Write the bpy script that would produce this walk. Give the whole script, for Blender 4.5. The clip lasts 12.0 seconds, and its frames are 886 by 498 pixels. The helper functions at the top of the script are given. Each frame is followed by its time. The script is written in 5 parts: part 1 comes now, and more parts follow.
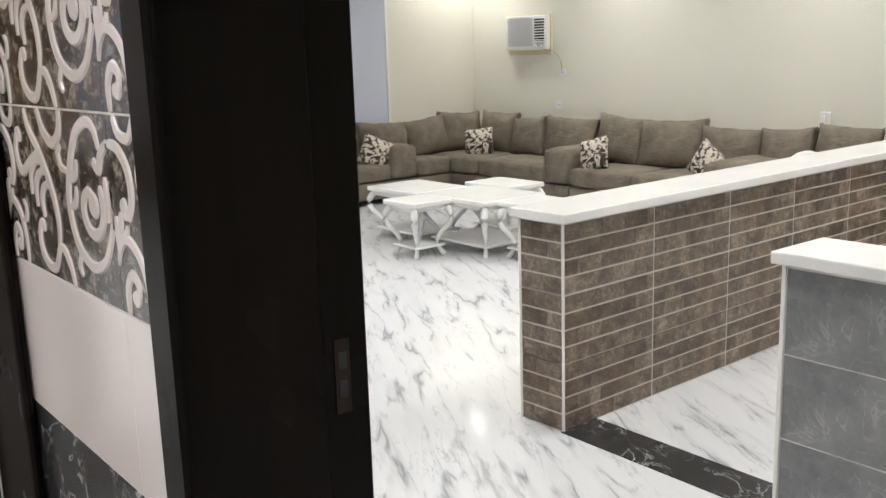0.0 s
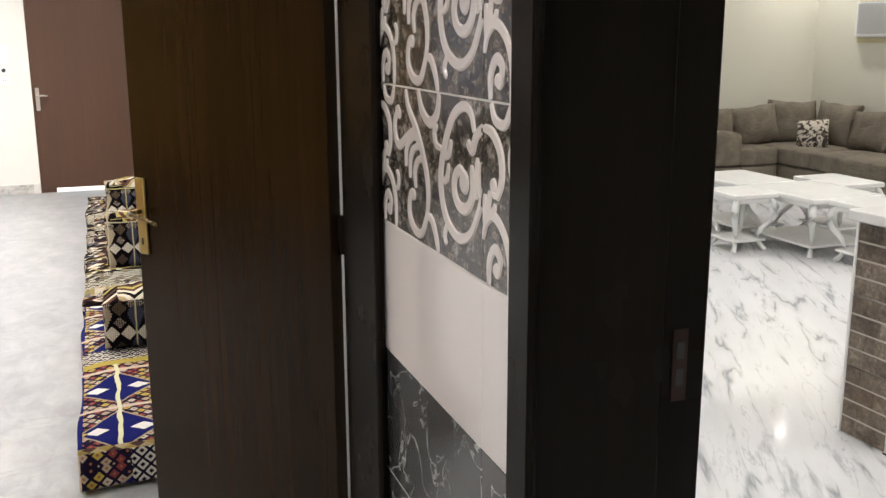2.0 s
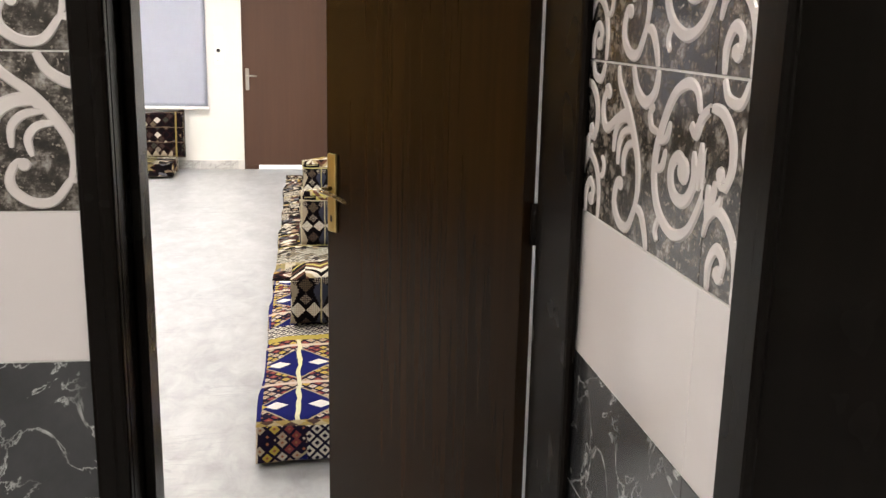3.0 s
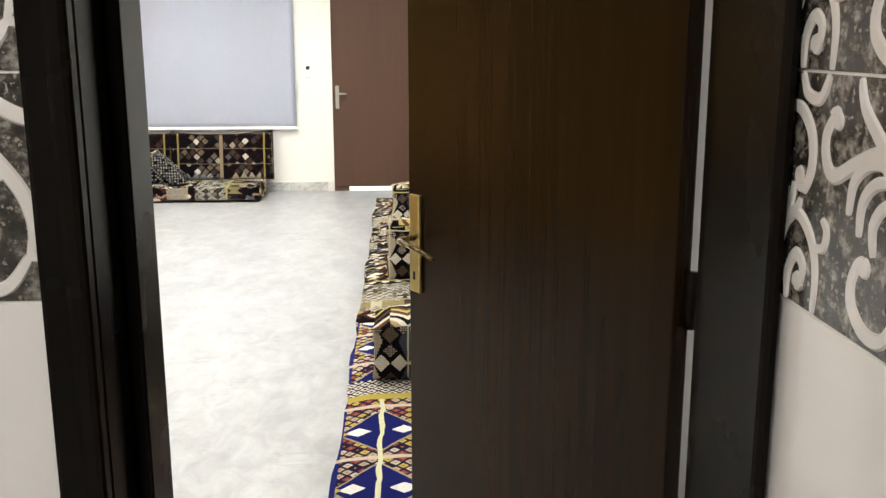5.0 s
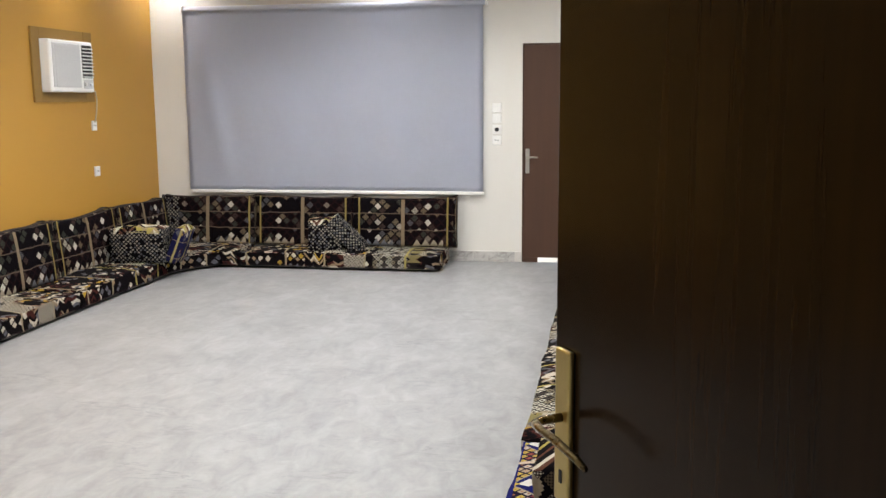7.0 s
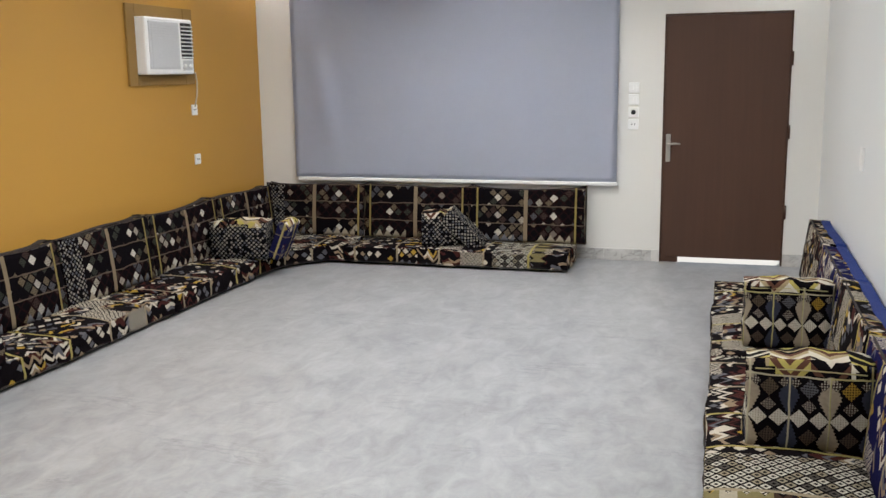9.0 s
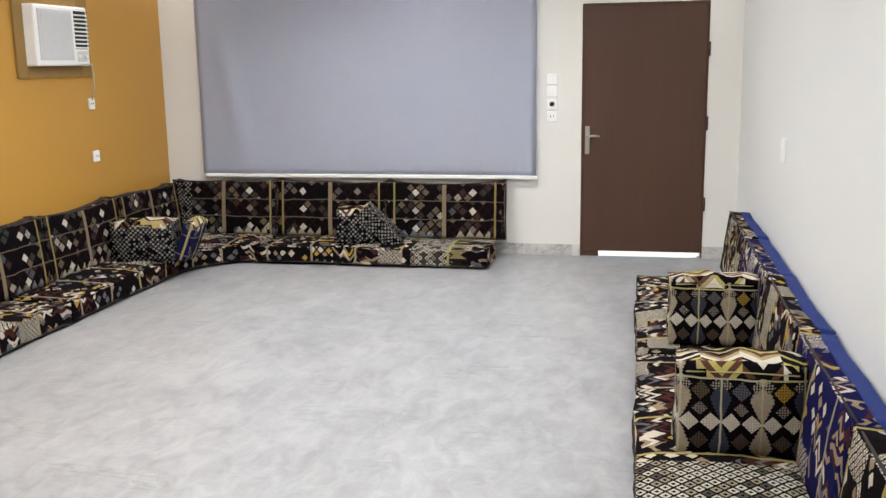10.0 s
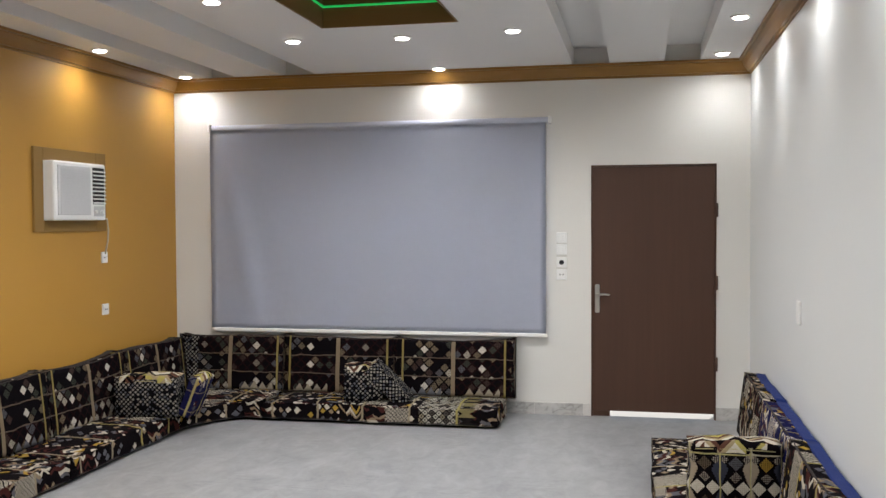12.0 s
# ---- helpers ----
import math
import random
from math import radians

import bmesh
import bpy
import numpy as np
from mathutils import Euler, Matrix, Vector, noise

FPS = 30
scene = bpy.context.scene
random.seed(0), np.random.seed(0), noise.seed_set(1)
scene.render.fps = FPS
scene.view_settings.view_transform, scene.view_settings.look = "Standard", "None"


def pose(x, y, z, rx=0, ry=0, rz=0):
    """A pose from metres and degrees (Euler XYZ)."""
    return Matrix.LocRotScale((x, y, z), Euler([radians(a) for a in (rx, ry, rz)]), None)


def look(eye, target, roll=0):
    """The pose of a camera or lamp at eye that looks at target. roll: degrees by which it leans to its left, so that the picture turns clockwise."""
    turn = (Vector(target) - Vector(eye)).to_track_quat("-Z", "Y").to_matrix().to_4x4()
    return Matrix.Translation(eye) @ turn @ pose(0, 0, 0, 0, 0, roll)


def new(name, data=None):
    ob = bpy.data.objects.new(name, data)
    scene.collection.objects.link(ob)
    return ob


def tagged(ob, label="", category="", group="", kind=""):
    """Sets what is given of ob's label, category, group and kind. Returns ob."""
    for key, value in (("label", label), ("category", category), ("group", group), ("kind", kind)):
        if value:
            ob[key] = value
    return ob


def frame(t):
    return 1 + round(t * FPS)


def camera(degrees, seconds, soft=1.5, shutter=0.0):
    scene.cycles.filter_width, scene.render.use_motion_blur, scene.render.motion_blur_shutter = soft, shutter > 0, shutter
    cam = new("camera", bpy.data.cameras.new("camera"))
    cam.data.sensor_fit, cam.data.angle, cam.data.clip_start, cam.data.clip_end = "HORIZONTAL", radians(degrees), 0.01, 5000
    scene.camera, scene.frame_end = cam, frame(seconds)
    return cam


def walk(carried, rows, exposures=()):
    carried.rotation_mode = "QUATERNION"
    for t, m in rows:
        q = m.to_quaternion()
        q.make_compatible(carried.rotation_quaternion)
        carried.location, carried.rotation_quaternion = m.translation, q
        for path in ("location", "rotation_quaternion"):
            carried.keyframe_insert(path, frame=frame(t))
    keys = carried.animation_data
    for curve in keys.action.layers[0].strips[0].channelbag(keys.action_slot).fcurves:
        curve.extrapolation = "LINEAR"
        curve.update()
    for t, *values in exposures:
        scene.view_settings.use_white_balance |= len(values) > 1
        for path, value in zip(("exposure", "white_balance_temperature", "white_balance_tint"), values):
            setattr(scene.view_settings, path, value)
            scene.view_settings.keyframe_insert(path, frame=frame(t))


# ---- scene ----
cam = camera(50.0, 12.0)
PATH = [
    (0, (0.73, -10.579, 1.574), (1.943, -9.043, 1.165), -1.8),
    (0.5, (0.716, -10.564, 1.572), (1.865, -8.979, 1.163), -1.6),
    (1, (0.683, -10.563, 1.578), (1.719, -8.903, 1.167), -1.3),
    (1.5, (0.643, -10.579, 1.58), (1.521, -8.83, 1.167), -1.4),
    (2, (0.632, -10.608, 1.604), (1.29, -8.772, 1.162), -0.2),
    (2.5, (0.666, -10.541, 1.585), (1.093, -8.64, 1.133), 0.4),
    (3, (0.652, -10.446, 1.559), (0.936, -8.52, 1.102), 1.2),
    (3.2, (0.641, -10.394, 1.542), (0.894, -8.462, 1.091), 1.7),
    (4.8, (0.668, -9.873, 1.535), (0.793, -7.926, 1.1), -0.1),
    (5, (0.701, -9.821, 1.539), (0.785, -7.87, 1.108), -0.1),
    (5.5, (0.755, -9.668, 1.535), (0.744, -7.706, 1.144), -0.4),
    (6, (0.757, -9.399, 1.527), (0.662, -7.43, 1.193), -0.9),
    (6.5, (0.735, -9.097, 1.521), (0.578, -7.125, 1.223), 0.3),
    (7, (0.788, -8.965, 1.547), (0.451, -7.018, 1.235), -0.4),
    (7.5, (0.797, -8.835, 1.576), (0.279, -6.937, 1.238), -0.5),
    (7.7, (0.747, -8.750, 1.588), (0.179, -6.867, 1.242), -0.7),
    (9.3, (0.485, -8.023, 1.618), (-0.065, -6.137, 1.242), -0.9),
    (9.5, (0.483, -7.973, 1.621), (-0.031, -6.078, 1.237), -1.0),
    (10, (0.447, -7.875, 1.601), (0.052, -5.952, 1.217), -0.9),
    (10.5, (0.492, -7.753, 1.587), (0.135, -5.817, 1.236), -0.8),
    (11, (0.477, -7.736, 1.582), (0.119, -5.787, 1.312), -0.6),
    (11.5, (0.434, -7.79, 1.611), (0.056, -5.834, 1.443), -0.5),
    (12, (0.386, -7.837, 1.616), (-0.019, -5.88, 1.554), -0.3),
]
walk(cam, [(t, look(eye, target, roll)) for t, eye, target, roll in PATH],
     exposures=[(0, 0.70, 6500, 10), (1.0, 0.55, 6600, 10), (1.5, 0.55, 6600, 10), (2.5, 0.55, 6800, 11), (3.2, 0.68, 6850, 11), (5.0, 0.62, 6750, 5), (5.5, 0.48, 6700, 5), (6.0, 0.36, 6700, 5),
                (6.6, 0.04, 6650, 9), (7.2, -0.08, 6500, 9), (7.7, -0.12, 6450, 9), (9.4, -0.35, 6300, 9), (10, -0.02, 6400, 10), (10.5, -0.30, 6450, 10), (11, -0.44, 6450, 10), (12, -0.48, 6350, 10)])

# ---- world, exposure ----
world = bpy.data.worlds.new("sky")
scene.world = world
world.use_nodes = True
wn = world.node_tree
sky = wn.nodes.new("ShaderNodeTexSky")
sky.sky_type = "NISHITA"
sky.sun_disc = False
sky.sun_elevation, sky.sun_rotation = radians(48), radians(160)
wn.links.new(sky.outputs[0], wn.nodes["Background"].inputs[0])
wn.nodes["Background"].inputs[1].default_value = 0.12
sun = new("sun", bpy.data.lights.new("sun", "SUN"))
sun.data.energy, sun.data.angle, sun.data.color = 5.0, radians(0.5), (1, 0.95, 0.88)
sun.matrix_world = look((0, 0, 10), (-2.0, -6.0, 0))


# ---- materials ----
class Nodes:
    """Short helpers for building one node material."""

    def __init__(self, name):
        self.m = bpy.data.materials.new(name)
        self.m.use_nodes = True
        self.t = self.m.node_tree
        self.b = self.t.nodes["Principled BSDF"]

    def put(self, socket, v):
        if isinstance(v, bpy.types.NodeSocket):
            self.t.links.new(v, socket)
        elif isinstance(v, tuple) and len(v) == 3 and socket.type == "RGBA":
            socket.default_value = (*v, 1)
        else:
            socket.default_value = v

    def node(self, kind, **kw):
        n = self.t.nodes.new(kind)
        for k, v in kw.items():
            if k == "op":
                n.operation = v
            elif k == "dim":
                n.noise_dimensions = v
        return n

    def math(self, op, a, b=0.0, c=0.0):
        n = self.node("ShaderNodeMath", op=op)
        for i, v in enumerate((a, b, c)):
            self.put(n.inputs[i], v)
        return n.outputs[0]

    def uv(self):
        return self.node("ShaderNodeUVMap").outputs[0]

    def pos(self, kind="Object"):
        return self.node("ShaderNodeTexCoord").outputs[kind]

    def sep(self, v):
        n = self.node("ShaderNodeSeparateXYZ")
        self.put(n.inputs[0], v)
        return n.outputs[0], n.outputs[1], n.outputs[2]

    def vec(self, x, y, z=0.0):
        n = self.node("ShaderNodeCombineXYZ")
        for i, v in enumerate((x, y, z)):
            self.put(n.inputs[i], v)
        return n.outputs[0]

    def turned(self, v, scale=(1, 1, 1), rot=(0, 0, 0), loc=(0, 0, 0)):
        n = self.node("ShaderNodeMapping")
        self.put(n.inputs["Vector"], v)
        n.inputs["Scale"].default_value = scale
        n.inputs["Rotation"].default_value = rot
        n.inputs["Location"].default_value = loc
        return n.outputs[0]

    def noise(self, v, scale, detail=4.0, rough=0.55, dist=0.0):
        n = self.node("ShaderNodeTexNoise")
        self.put(n.inputs["Vector"], v)
        n.inputs["Scale"].default_value, n.inputs["Detail"].default_value = scale, detail
        n.inputs["Roughness"].default_value, n.inputs["Distortion"].default_value = rough, dist
        return n.outputs[0]

    def white(self, v):
        n = self.node("ShaderNodeTexWhiteNoise")
        self.put(n.inputs["Vector"], v)
        return n.outputs[0]

    def ramp(self, fac, stops, hard=False):
        n = self.node("ShaderNodeValToRGB")
        self.put(n.inputs[0], fac)
        r = n.color_ramp
        if hard:
            r.interpolation = "CONSTANT"
        while len(r.elements) < len(stops):
            r.elements.new(0.5)
        for e, (p, c) in zip(r.elements, stops):
            e.position = p
            e.color = (*c, 1) if isinstance(c, tuple) else (c, c, c, 1)
        return n.outputs[0]

    def mix(self, fac, a, b, blend="MIX"):
        n = self.node("ShaderNodeMix")
        n.data_type, n.blend_type = "RGBA", blend
        self.put(n.inputs[0], fac)
        self.put(n.inputs[6], a)
        self.put(n.inputs[7], b)
        return n.outputs[2]

    def bump(self, height, strength, dist=0.01):
        n = self.node("ShaderNodeBump")
        self.put(n.inputs["Height"], height)
        n.inputs["Strength"].default_value, n.inputs["Distance"].default_value = strength, dist
        self.put(self.b.inputs["Normal"], n.outputs[0])

    def random(self):
        return self.node("ShaderNodeObjectInfo").outputs["Random"]

    def island(self):
        return self.node("ShaderNodeNewGeometry").outputs["Random Per Island"]

    def done(self, color=None, rough=0.5, metal=0.0, **kw):
        if color is not None:
            self.put(self.b.inputs["Base Color"], color)
        self.put(self.b.inputs["Roughness"], rough)
        self.b.inputs["Metallic"].default_value = metal
        for k, v in kw.items():
            self.put(self.b.inputs[k.replace("_", " ")], v)
        return self.m


def plaster(name, c, rough=0.6):
    n = Nodes(name)
    p = n.pos()
    big, fine = n.noise(p, 1.3, 3), n.noise(p, 60, 4)
    col = n.mix(n.math("MULTIPLY", big, 0.5), tuple(x * 0.93 for x in c), c)
    n.bump(n.math("ADD", fine, n.math("MULTIPLY", n.noise(p, 9, 3), 1.5)), 0.06, 0.004)
    return n.done(col, rough)


def plain(name, c, rough=0.5, metal=0.0, var=0.12, scale=25):
    n = Nodes(name)
    p = n.pos()
    f = n.noise(p, scale, 4)
    col = n.mix(f, tuple(x * (1 - var) for x in c), tuple(min(1, x * (1 + var)) for x in c))
    n.bump(n.noise(p, scale * 6, 3), 0.05, 0.002)
    r = n.math("ADD", rough - 0.06, n.math("MULTIPLY", n.noise(p, scale * 0.4, 3), 0.12))
    return n.done(col, r, metal)


def lacquer(name, dark, light, rough, coat=0.25, spec=0.5):
    """Dark polished wood with a faint upright grain."""
    n = Nodes(name)
    p = n.pos()
    g = n.noise(n.turned(p, (38, 38, 1.2)), 1.0, 6, 0.6, 0.4)
    w = n.noise(n.turned(p, (3, 3, 0.5)), 1.0, 2)
    col = n.mix(n.math("MULTIPLY", g, w), dark, light)
    n.bump(g, 0.015, 0.002)
    return n.done(col, n.math("ADD", rough, n.math("MULTIPLY", n.noise(p, 5, 3), 0.12)), Coat_Weight=coat, Coat_Roughness=0.12, Specular_IOR_Level=spec)


def cloth(name, c, rough=0.95, var=0.2):
    n = Nodes(name)
    p = n.pos()
    f = n.noise(p, 7, 4)
    weave = n.noise(p, 420, 2)
    col = n.mix(n.math("ADD", n.math("MULTIPLY", f, 0.7), n.math("MULTIPLY", weave, 0.3)), tuple(x * (1 - var) for x in c), tuple(x * (1 + var) for x in c))
    n.bump(n.math("ADD", weave, n.math("MULTIPLY", n.noise(p, 14, 3), 3.0)), 0.25, 0.004)
    return n.done(col, rough, Specular_IOR_Level=0.25)


CREAM, GOLD, GREY = (0.56, 0.50, 0.41), (0.40, 0.26, 0.045), (0.11, 0.11, 0.125)
MAROON, NAVY, TAN = (0.055, 0.017, 0.014), (0.018, 0.018, 0.075), (0.27, 0.20, 0.13)


def kilim(name, ground, panel=0.485, row=0.154, pitch=0.084, share=0.5, end=-0.30):
    """Woven cushion cloth: two panels beside a tan band, dark lines between three rows, a pale diamond among dim ones in each, pale points along the foot."""
    n = Nodes(name)
    u0, v0, _ = n.sep(n.uv())
    seed = n.math("FLOOR", n.math("MULTIPLY", n.random(), 97.0))
    wob = n.noise(n.vec(u0, v0, seed), 7, 2)
    off = n.math("MULTIPLY", n.math("SUBTRACT", wob, 0.5), 0.03)
    u = n.math("ADD", n.math("ADD", u0, panel * 20), off)
    v = n.math("ADD", n.math("ADD", v0, row * 20.5), off)
    pi, pv = n.math("FLOOR", n.math("DIVIDE", u, panel)), n.math("FLOOR", n.math("DIVIDE", v, row))
    U = n.math("MULTIPLY", n.math("SUBTRACT", n.math("FRACT", n.math("DIVIDE", u, panel)), 0.5), panel)
    V = n.math("MULTIPLY", n.math("SUBTRACT", n.math("FRACT", n.math("DIVIDE", v, row)), 0.5), row)
    col = n.mix(n.math("GREATER_THAN", n.white(n.vec(pi, pv, seed)), 0.45), ground, (0.014, 0.0055, 0.006))
    # diamonds
    a = n.math("ADD", n.math("DIVIDE", n.math("ADD", U, V), pitch), 20.5)
    b = n.math("ADD", n.math("DIVIDE", n.math("SUBTRACT", U, V), pitch), 20.5)
    ia, ib = n.math("FLOOR", a), n.math("FLOOR", b)
    m = n.math("MAXIMUM", n.math("ABSOLUTE", n.math("SUBTRACT", n.math("FRACT", a), 0.5)), n.math("ABSOLUTE", n.math("SUBTRACT", n.math("FRACT", b), 0.5)))
    mid = n.math("LESS_THAN", n.math("ADD", n.math("ABSOLUTE", n.math("SUBTRACT", ia, 20.0)), n.math("ABSOLUTE", n.math("SUBTRACT", ib, 20.0))), 0.5)
    dice = n.white(n.vec(n.math("ADD", ia, n.math("MULTIPLY", pv, 31.0)), n.math("ADD", ib, n.math("MULTIPLY", pi, 17.0)), seed))
    other = n.ramp(dice, [(0, ground), (0.60, (0.050, 0.032, 0.027)), (0.70, (0.085, 0.085, 0.095)), (0.76, (0.15, 0.115, 0.075)), (0.86, (0.042, 0.045, 0.036)), (0.95, (0.38, 0.34, 0.28))], True)
    dia = n.mix(mid, other, n.ramp(n.white(n.vec(pi, pv, n.math("ADD", seed, 3.0))), [(0, (0.62, 0.57, 0.49)), (0.7, (0.40, 0.37, 0.33)), (0.9, (0.2, 0.17, 0.14))], True))
    check = n.math("GREATER_THAN", n.math("MULTIPLY", n.math("SINE", n.math("MULTIPLY", a, 18.85)), n.math("SINE", n.math("MULTIPLY", b, 18.85))), 0.3)
    dia = n.mix(n.math("MULTIPLY", check, n.math("SUBTRACT", 0.75, n.math("MULTIPLY", mid, 0.35))), dia, ground)
    col = n.mix(n.math("LESS_THAN", m, 0.40), col, dia)
    # points along the foot
    foot = n.math("SUBTRACT", n.math("ABSOLUTE", n.math("SUBTRACT", n.math("PINGPONG", n.math("ADD", u, 0.04), 0.08), 0.04)), 0.0)
    low = n.math("LESS_THAN", n.math("SUBTRACT", v, row * 19.05), n.math("SUBTRACT", 0.065, n.math("MULTIPLY", foot, 1.5)))
    col = n.mix(n.math("MULTIPLY", low, n.math("LESS_THAN", n.math("ABSOLUTE", U), 0.15)), col, n.ramp(n.white(n.vec(pi, 9.0, seed)), [(0, (0.36, 0.31, 0.235)), (0.55, (0.15, 0.155, 0.17))], True))
    # latticed strip at some ends
    fa, fb = n.math("DIVIDE", n.math("ADD", u, v), 0.036), n.math("DIVIDE", n.math("SUBTRACT", u, v), 0.036)
    fm = n.math("MAXIMUM", n.math("ABSOLUTE", n.math("SUBTRACT", n.math("FRACT", fa), 0.5)), n.math("ABSOLUTE", n.math("SUBTRACT", n.math("FRACT", fb), 0.5)))
    fine = n.mix(n.math("LESS_THAN", fm, 0.30), ground, n.ramp(n.white(n.vec(n.math("FLOOR", fa), n.math("FLOOR", fb), seed)), [(0, (0.27, 0.25, 0.22)), (0.6, GREY), (0.85, ground)], True))
    zone = n.math("MULTIPLY", n.math("GREATER_THAN", n.white(n.vec(1.0, seed, 7.0)), share), n.math("LESS_THAN", u0, end))
    col = n.mix(zone, col, fine)
    # lines and bands
    line = n.math("LESS_THAN", n.math("FRACT", n.math("DIVIDE", v, row)), 0.055)
    col = n.mix(n.math("MULTIPLY", line, n.math("SUBTRACT", 1.0, zone)), col, (0.115, 0.088, 0.066))
    bare = n.math("SUBTRACT", 1.0, zone)
    col = n.mix(n.math("MULTIPLY", bare, n.math("LESS_THAN", n.math("ABSOLUTE", u0), 0.017)), col, (0.24, 0.185, 0.12))
    edge = n.math("ABSOLUTE", n.math("SUBTRACT", n.math("ABSOLUTE", n.math("ADD", u0, n.math("MULTIPLY", off, 0.4))), 0.43))
    col = n.mix(n.math("MULTIPLY", bare, n.math("LESS_THAN", edge, 0.008)), col, (0.27, 0.21, 0.075))
    col = n.mix(n.math("MULTIPLY", n.noise(n.vec(u, v, seed), 60, 3), 0.4), col, ground)
    n.bump(n.math("ADD", n.noise(n.uv(), 500, 2), n.math("MULTIPLY", wob, 4.0)), 0.3, 0.004)
    return n.done(col, 0.95, Specular_IOR_Level=0.025)


def kilim_bars(name, ground, panel, row, pitch, bars):
    """Woven cushion cloth: panels between upright bands, thin lines between rows, and a cluster of diamonds in the middle of each.
    bars: the share of panels that have a plain tan or slate ground with saw-toothed edges."""
    n = Nodes(name)
    u0, v0, _ = n.sep(n.uv())
    rnd = n.random()
    seed = n.math("FLOOR", n.math("MULTIPLY", rnd, 97.0))
    wob = n.noise(n.vec(u0, v0, seed), 7, 2)
    u = n.math("ADD", n.math("ADD", u0, 10.0), n.math("MULTIPLY", rnd, 0.9))
    v = n.math("ADD", n.math("ADD", v0, 10.0), n.math("MULTIPLY", n.math("SUBTRACT", wob, 0.5), 0.022))
    saw = n.math("MULTIPLY", n.math("PINGPONG", v, 0.011), 0.9)
    pu = n.math("DIVIDE", n.math("ADD", u, saw), panel)
    pi, pv = n.math("FLOOR", n.math("DIVIDE", u, panel)), n.math("FLOOR", n.math("DIVIDE", v, row))
    dice = n.white(n.vec(n.math("FLOOR", pu), seed, 1.0))
    back = n.mix(n.math("LESS_THAN", dice, bars), ground, n.mix(n.math("LESS_THAN", dice, bars * 0.5), (0.045, 0.05, 0.075), TAN))
    # large dark lozenges
    U = n.math("MULTIPLY", n.math("SUBTRACT", n.math("FRACT", n.math("DIVIDE", u, panel)), 0.5), panel)
    V = n.math("MULTIPLY", n.math("SUBTRACT", n.math("FRACT", n.math("DIVIDE", v, row)), 0.5), row)
    big = n.math("LESS_THAN", n.math("ADD", n.math("ABSOLUTE", U), n.math("MULTIPLY", n.math("ABSOLUTE", V), 1.5)), row * 0.62)
    col = n.mix(big, back, n.ramp(n.white(n.vec(pi, pv, n.math("ADD", seed, 4.0))), [(0, ground), (0.5, MAROON), (0.72, (0.03, 0.03, 0.045)), (0.86, NAVY)], True))
    # small diamonds
    a = n.math("ADD", n.math("DIVIDE", n.math("ADD", U, V), pitch), 20.5)
    b = n.math("ADD", n.math("DIVIDE", n.math("SUBTRACT", U, V), pitch), 20.5)
    ia, ib = n.math("FLOOR", a), n.math("FLOOR", b)
    m = n.math("MAXIMUM", n.math("ABSOLUTE", n.math("SUBTRACT", n.math("FRACT", a), 0.5)), n.math("ABSOLUTE", n.math("SUBTRACT", n.math("FRACT", b), 0.5)))
    mid = n.math("LESS_THAN", n.math("ADD", n.math("ABSOLUTE", n.math("SUBTRACT", ia, 20.0)), n.math("ABSOLUTE", n.math("SUBTRACT", ib, 20.0))), 0.5)
    other = n.ramp(n.white(n.vec(n.math("ADD", n.math("MULTIPLY", ia, 1.0), n.math("MULTIPLY", pv, 31.0)), n.math("ADD", ib, n.math("MULTIPLY", pi, 17.0)), seed)),
                   [(0, ground), (0.50, GREY), (0.66, TAN), (0.80, CREAM), (0.92, GOLD), (0.95, MAROON)], True)
    dia = n.mix(mid, other, CREAM)
    check = n.math("GREATER_THAN", n.math("MULTIPLY", n.math("SINE", n.math("MULTIPLY", a, 25.1)), n.math("SINE", n.math("MULTIPLY", b, 25.1))), 0.35)
    dia = n.mix(n.math("MULTIPLY", check, 0.6), dia, ground)
    col = n.mix(n.math("LESS_THAN", m, 0.39), col, dia)
    # finely latticed panels
    fa, fb = n.math("DIVIDE", n.math("ADD", u, v), 0.030), n.math("DIVIDE", n.math("SUBTRACT", u, v), 0.030)
    fm = n.math("MAXIMUM", n.math("ABSOLUTE", n.math("SUBTRACT", n.math("FRACT", fa), 0.5)), n.math("ABSOLUTE", n.math("SUBTRACT", n.math("FRACT", fb), 0.5)))
    ring = n.math("MULTIPLY", n.math("LESS_THAN", fm, 0.36), n.math("GREATER_THAN", fm, 0.12))
    fine = n.mix(ring, ground, n.ramp(n.white(n.vec(n.math("FLOOR", fa), n.math("FLOOR", fb), seed)), [(0, CREAM), (0.7, GREY), (0.9, TAN)], True))
    half = n.math("FLOOR", n.math("DIVIDE", u, panel * 0.5))
    zone = n.math("GREATER_THAN", n.white(n.vec(half, seed, 7.0)), 0.86)
    col = n.mix(zone, col, fine)
    # lines and bands
    line = n.math("LESS_THAN", n.math("FRACT", n.math("DIVIDE", v, row)), 0.045)
    col = n.mix(n.math("MULTIPLY", line, n.math("SUBTRACT", 1.0, zone)), col, (0.20, 0.16, 0.115))
    st = n.math("FRACT", n.math("DIVIDE", u, panel))
    col = n.mix(n.math("LESS_THAN", st, 0.06), col, n.ramp(n.white(n.vec(pi, 2.0, seed)), [(0, (0.30, 0.23, 0.13)), (0.55, (0.40, 0.33, 0.22)), (0.8, (0.38, 0.32, 0.13))], True))
    col = n.mix(n.math("MULTIPLY", n.noise(n.vec(u, v, seed), 60, 3), 0.4), col, ground)
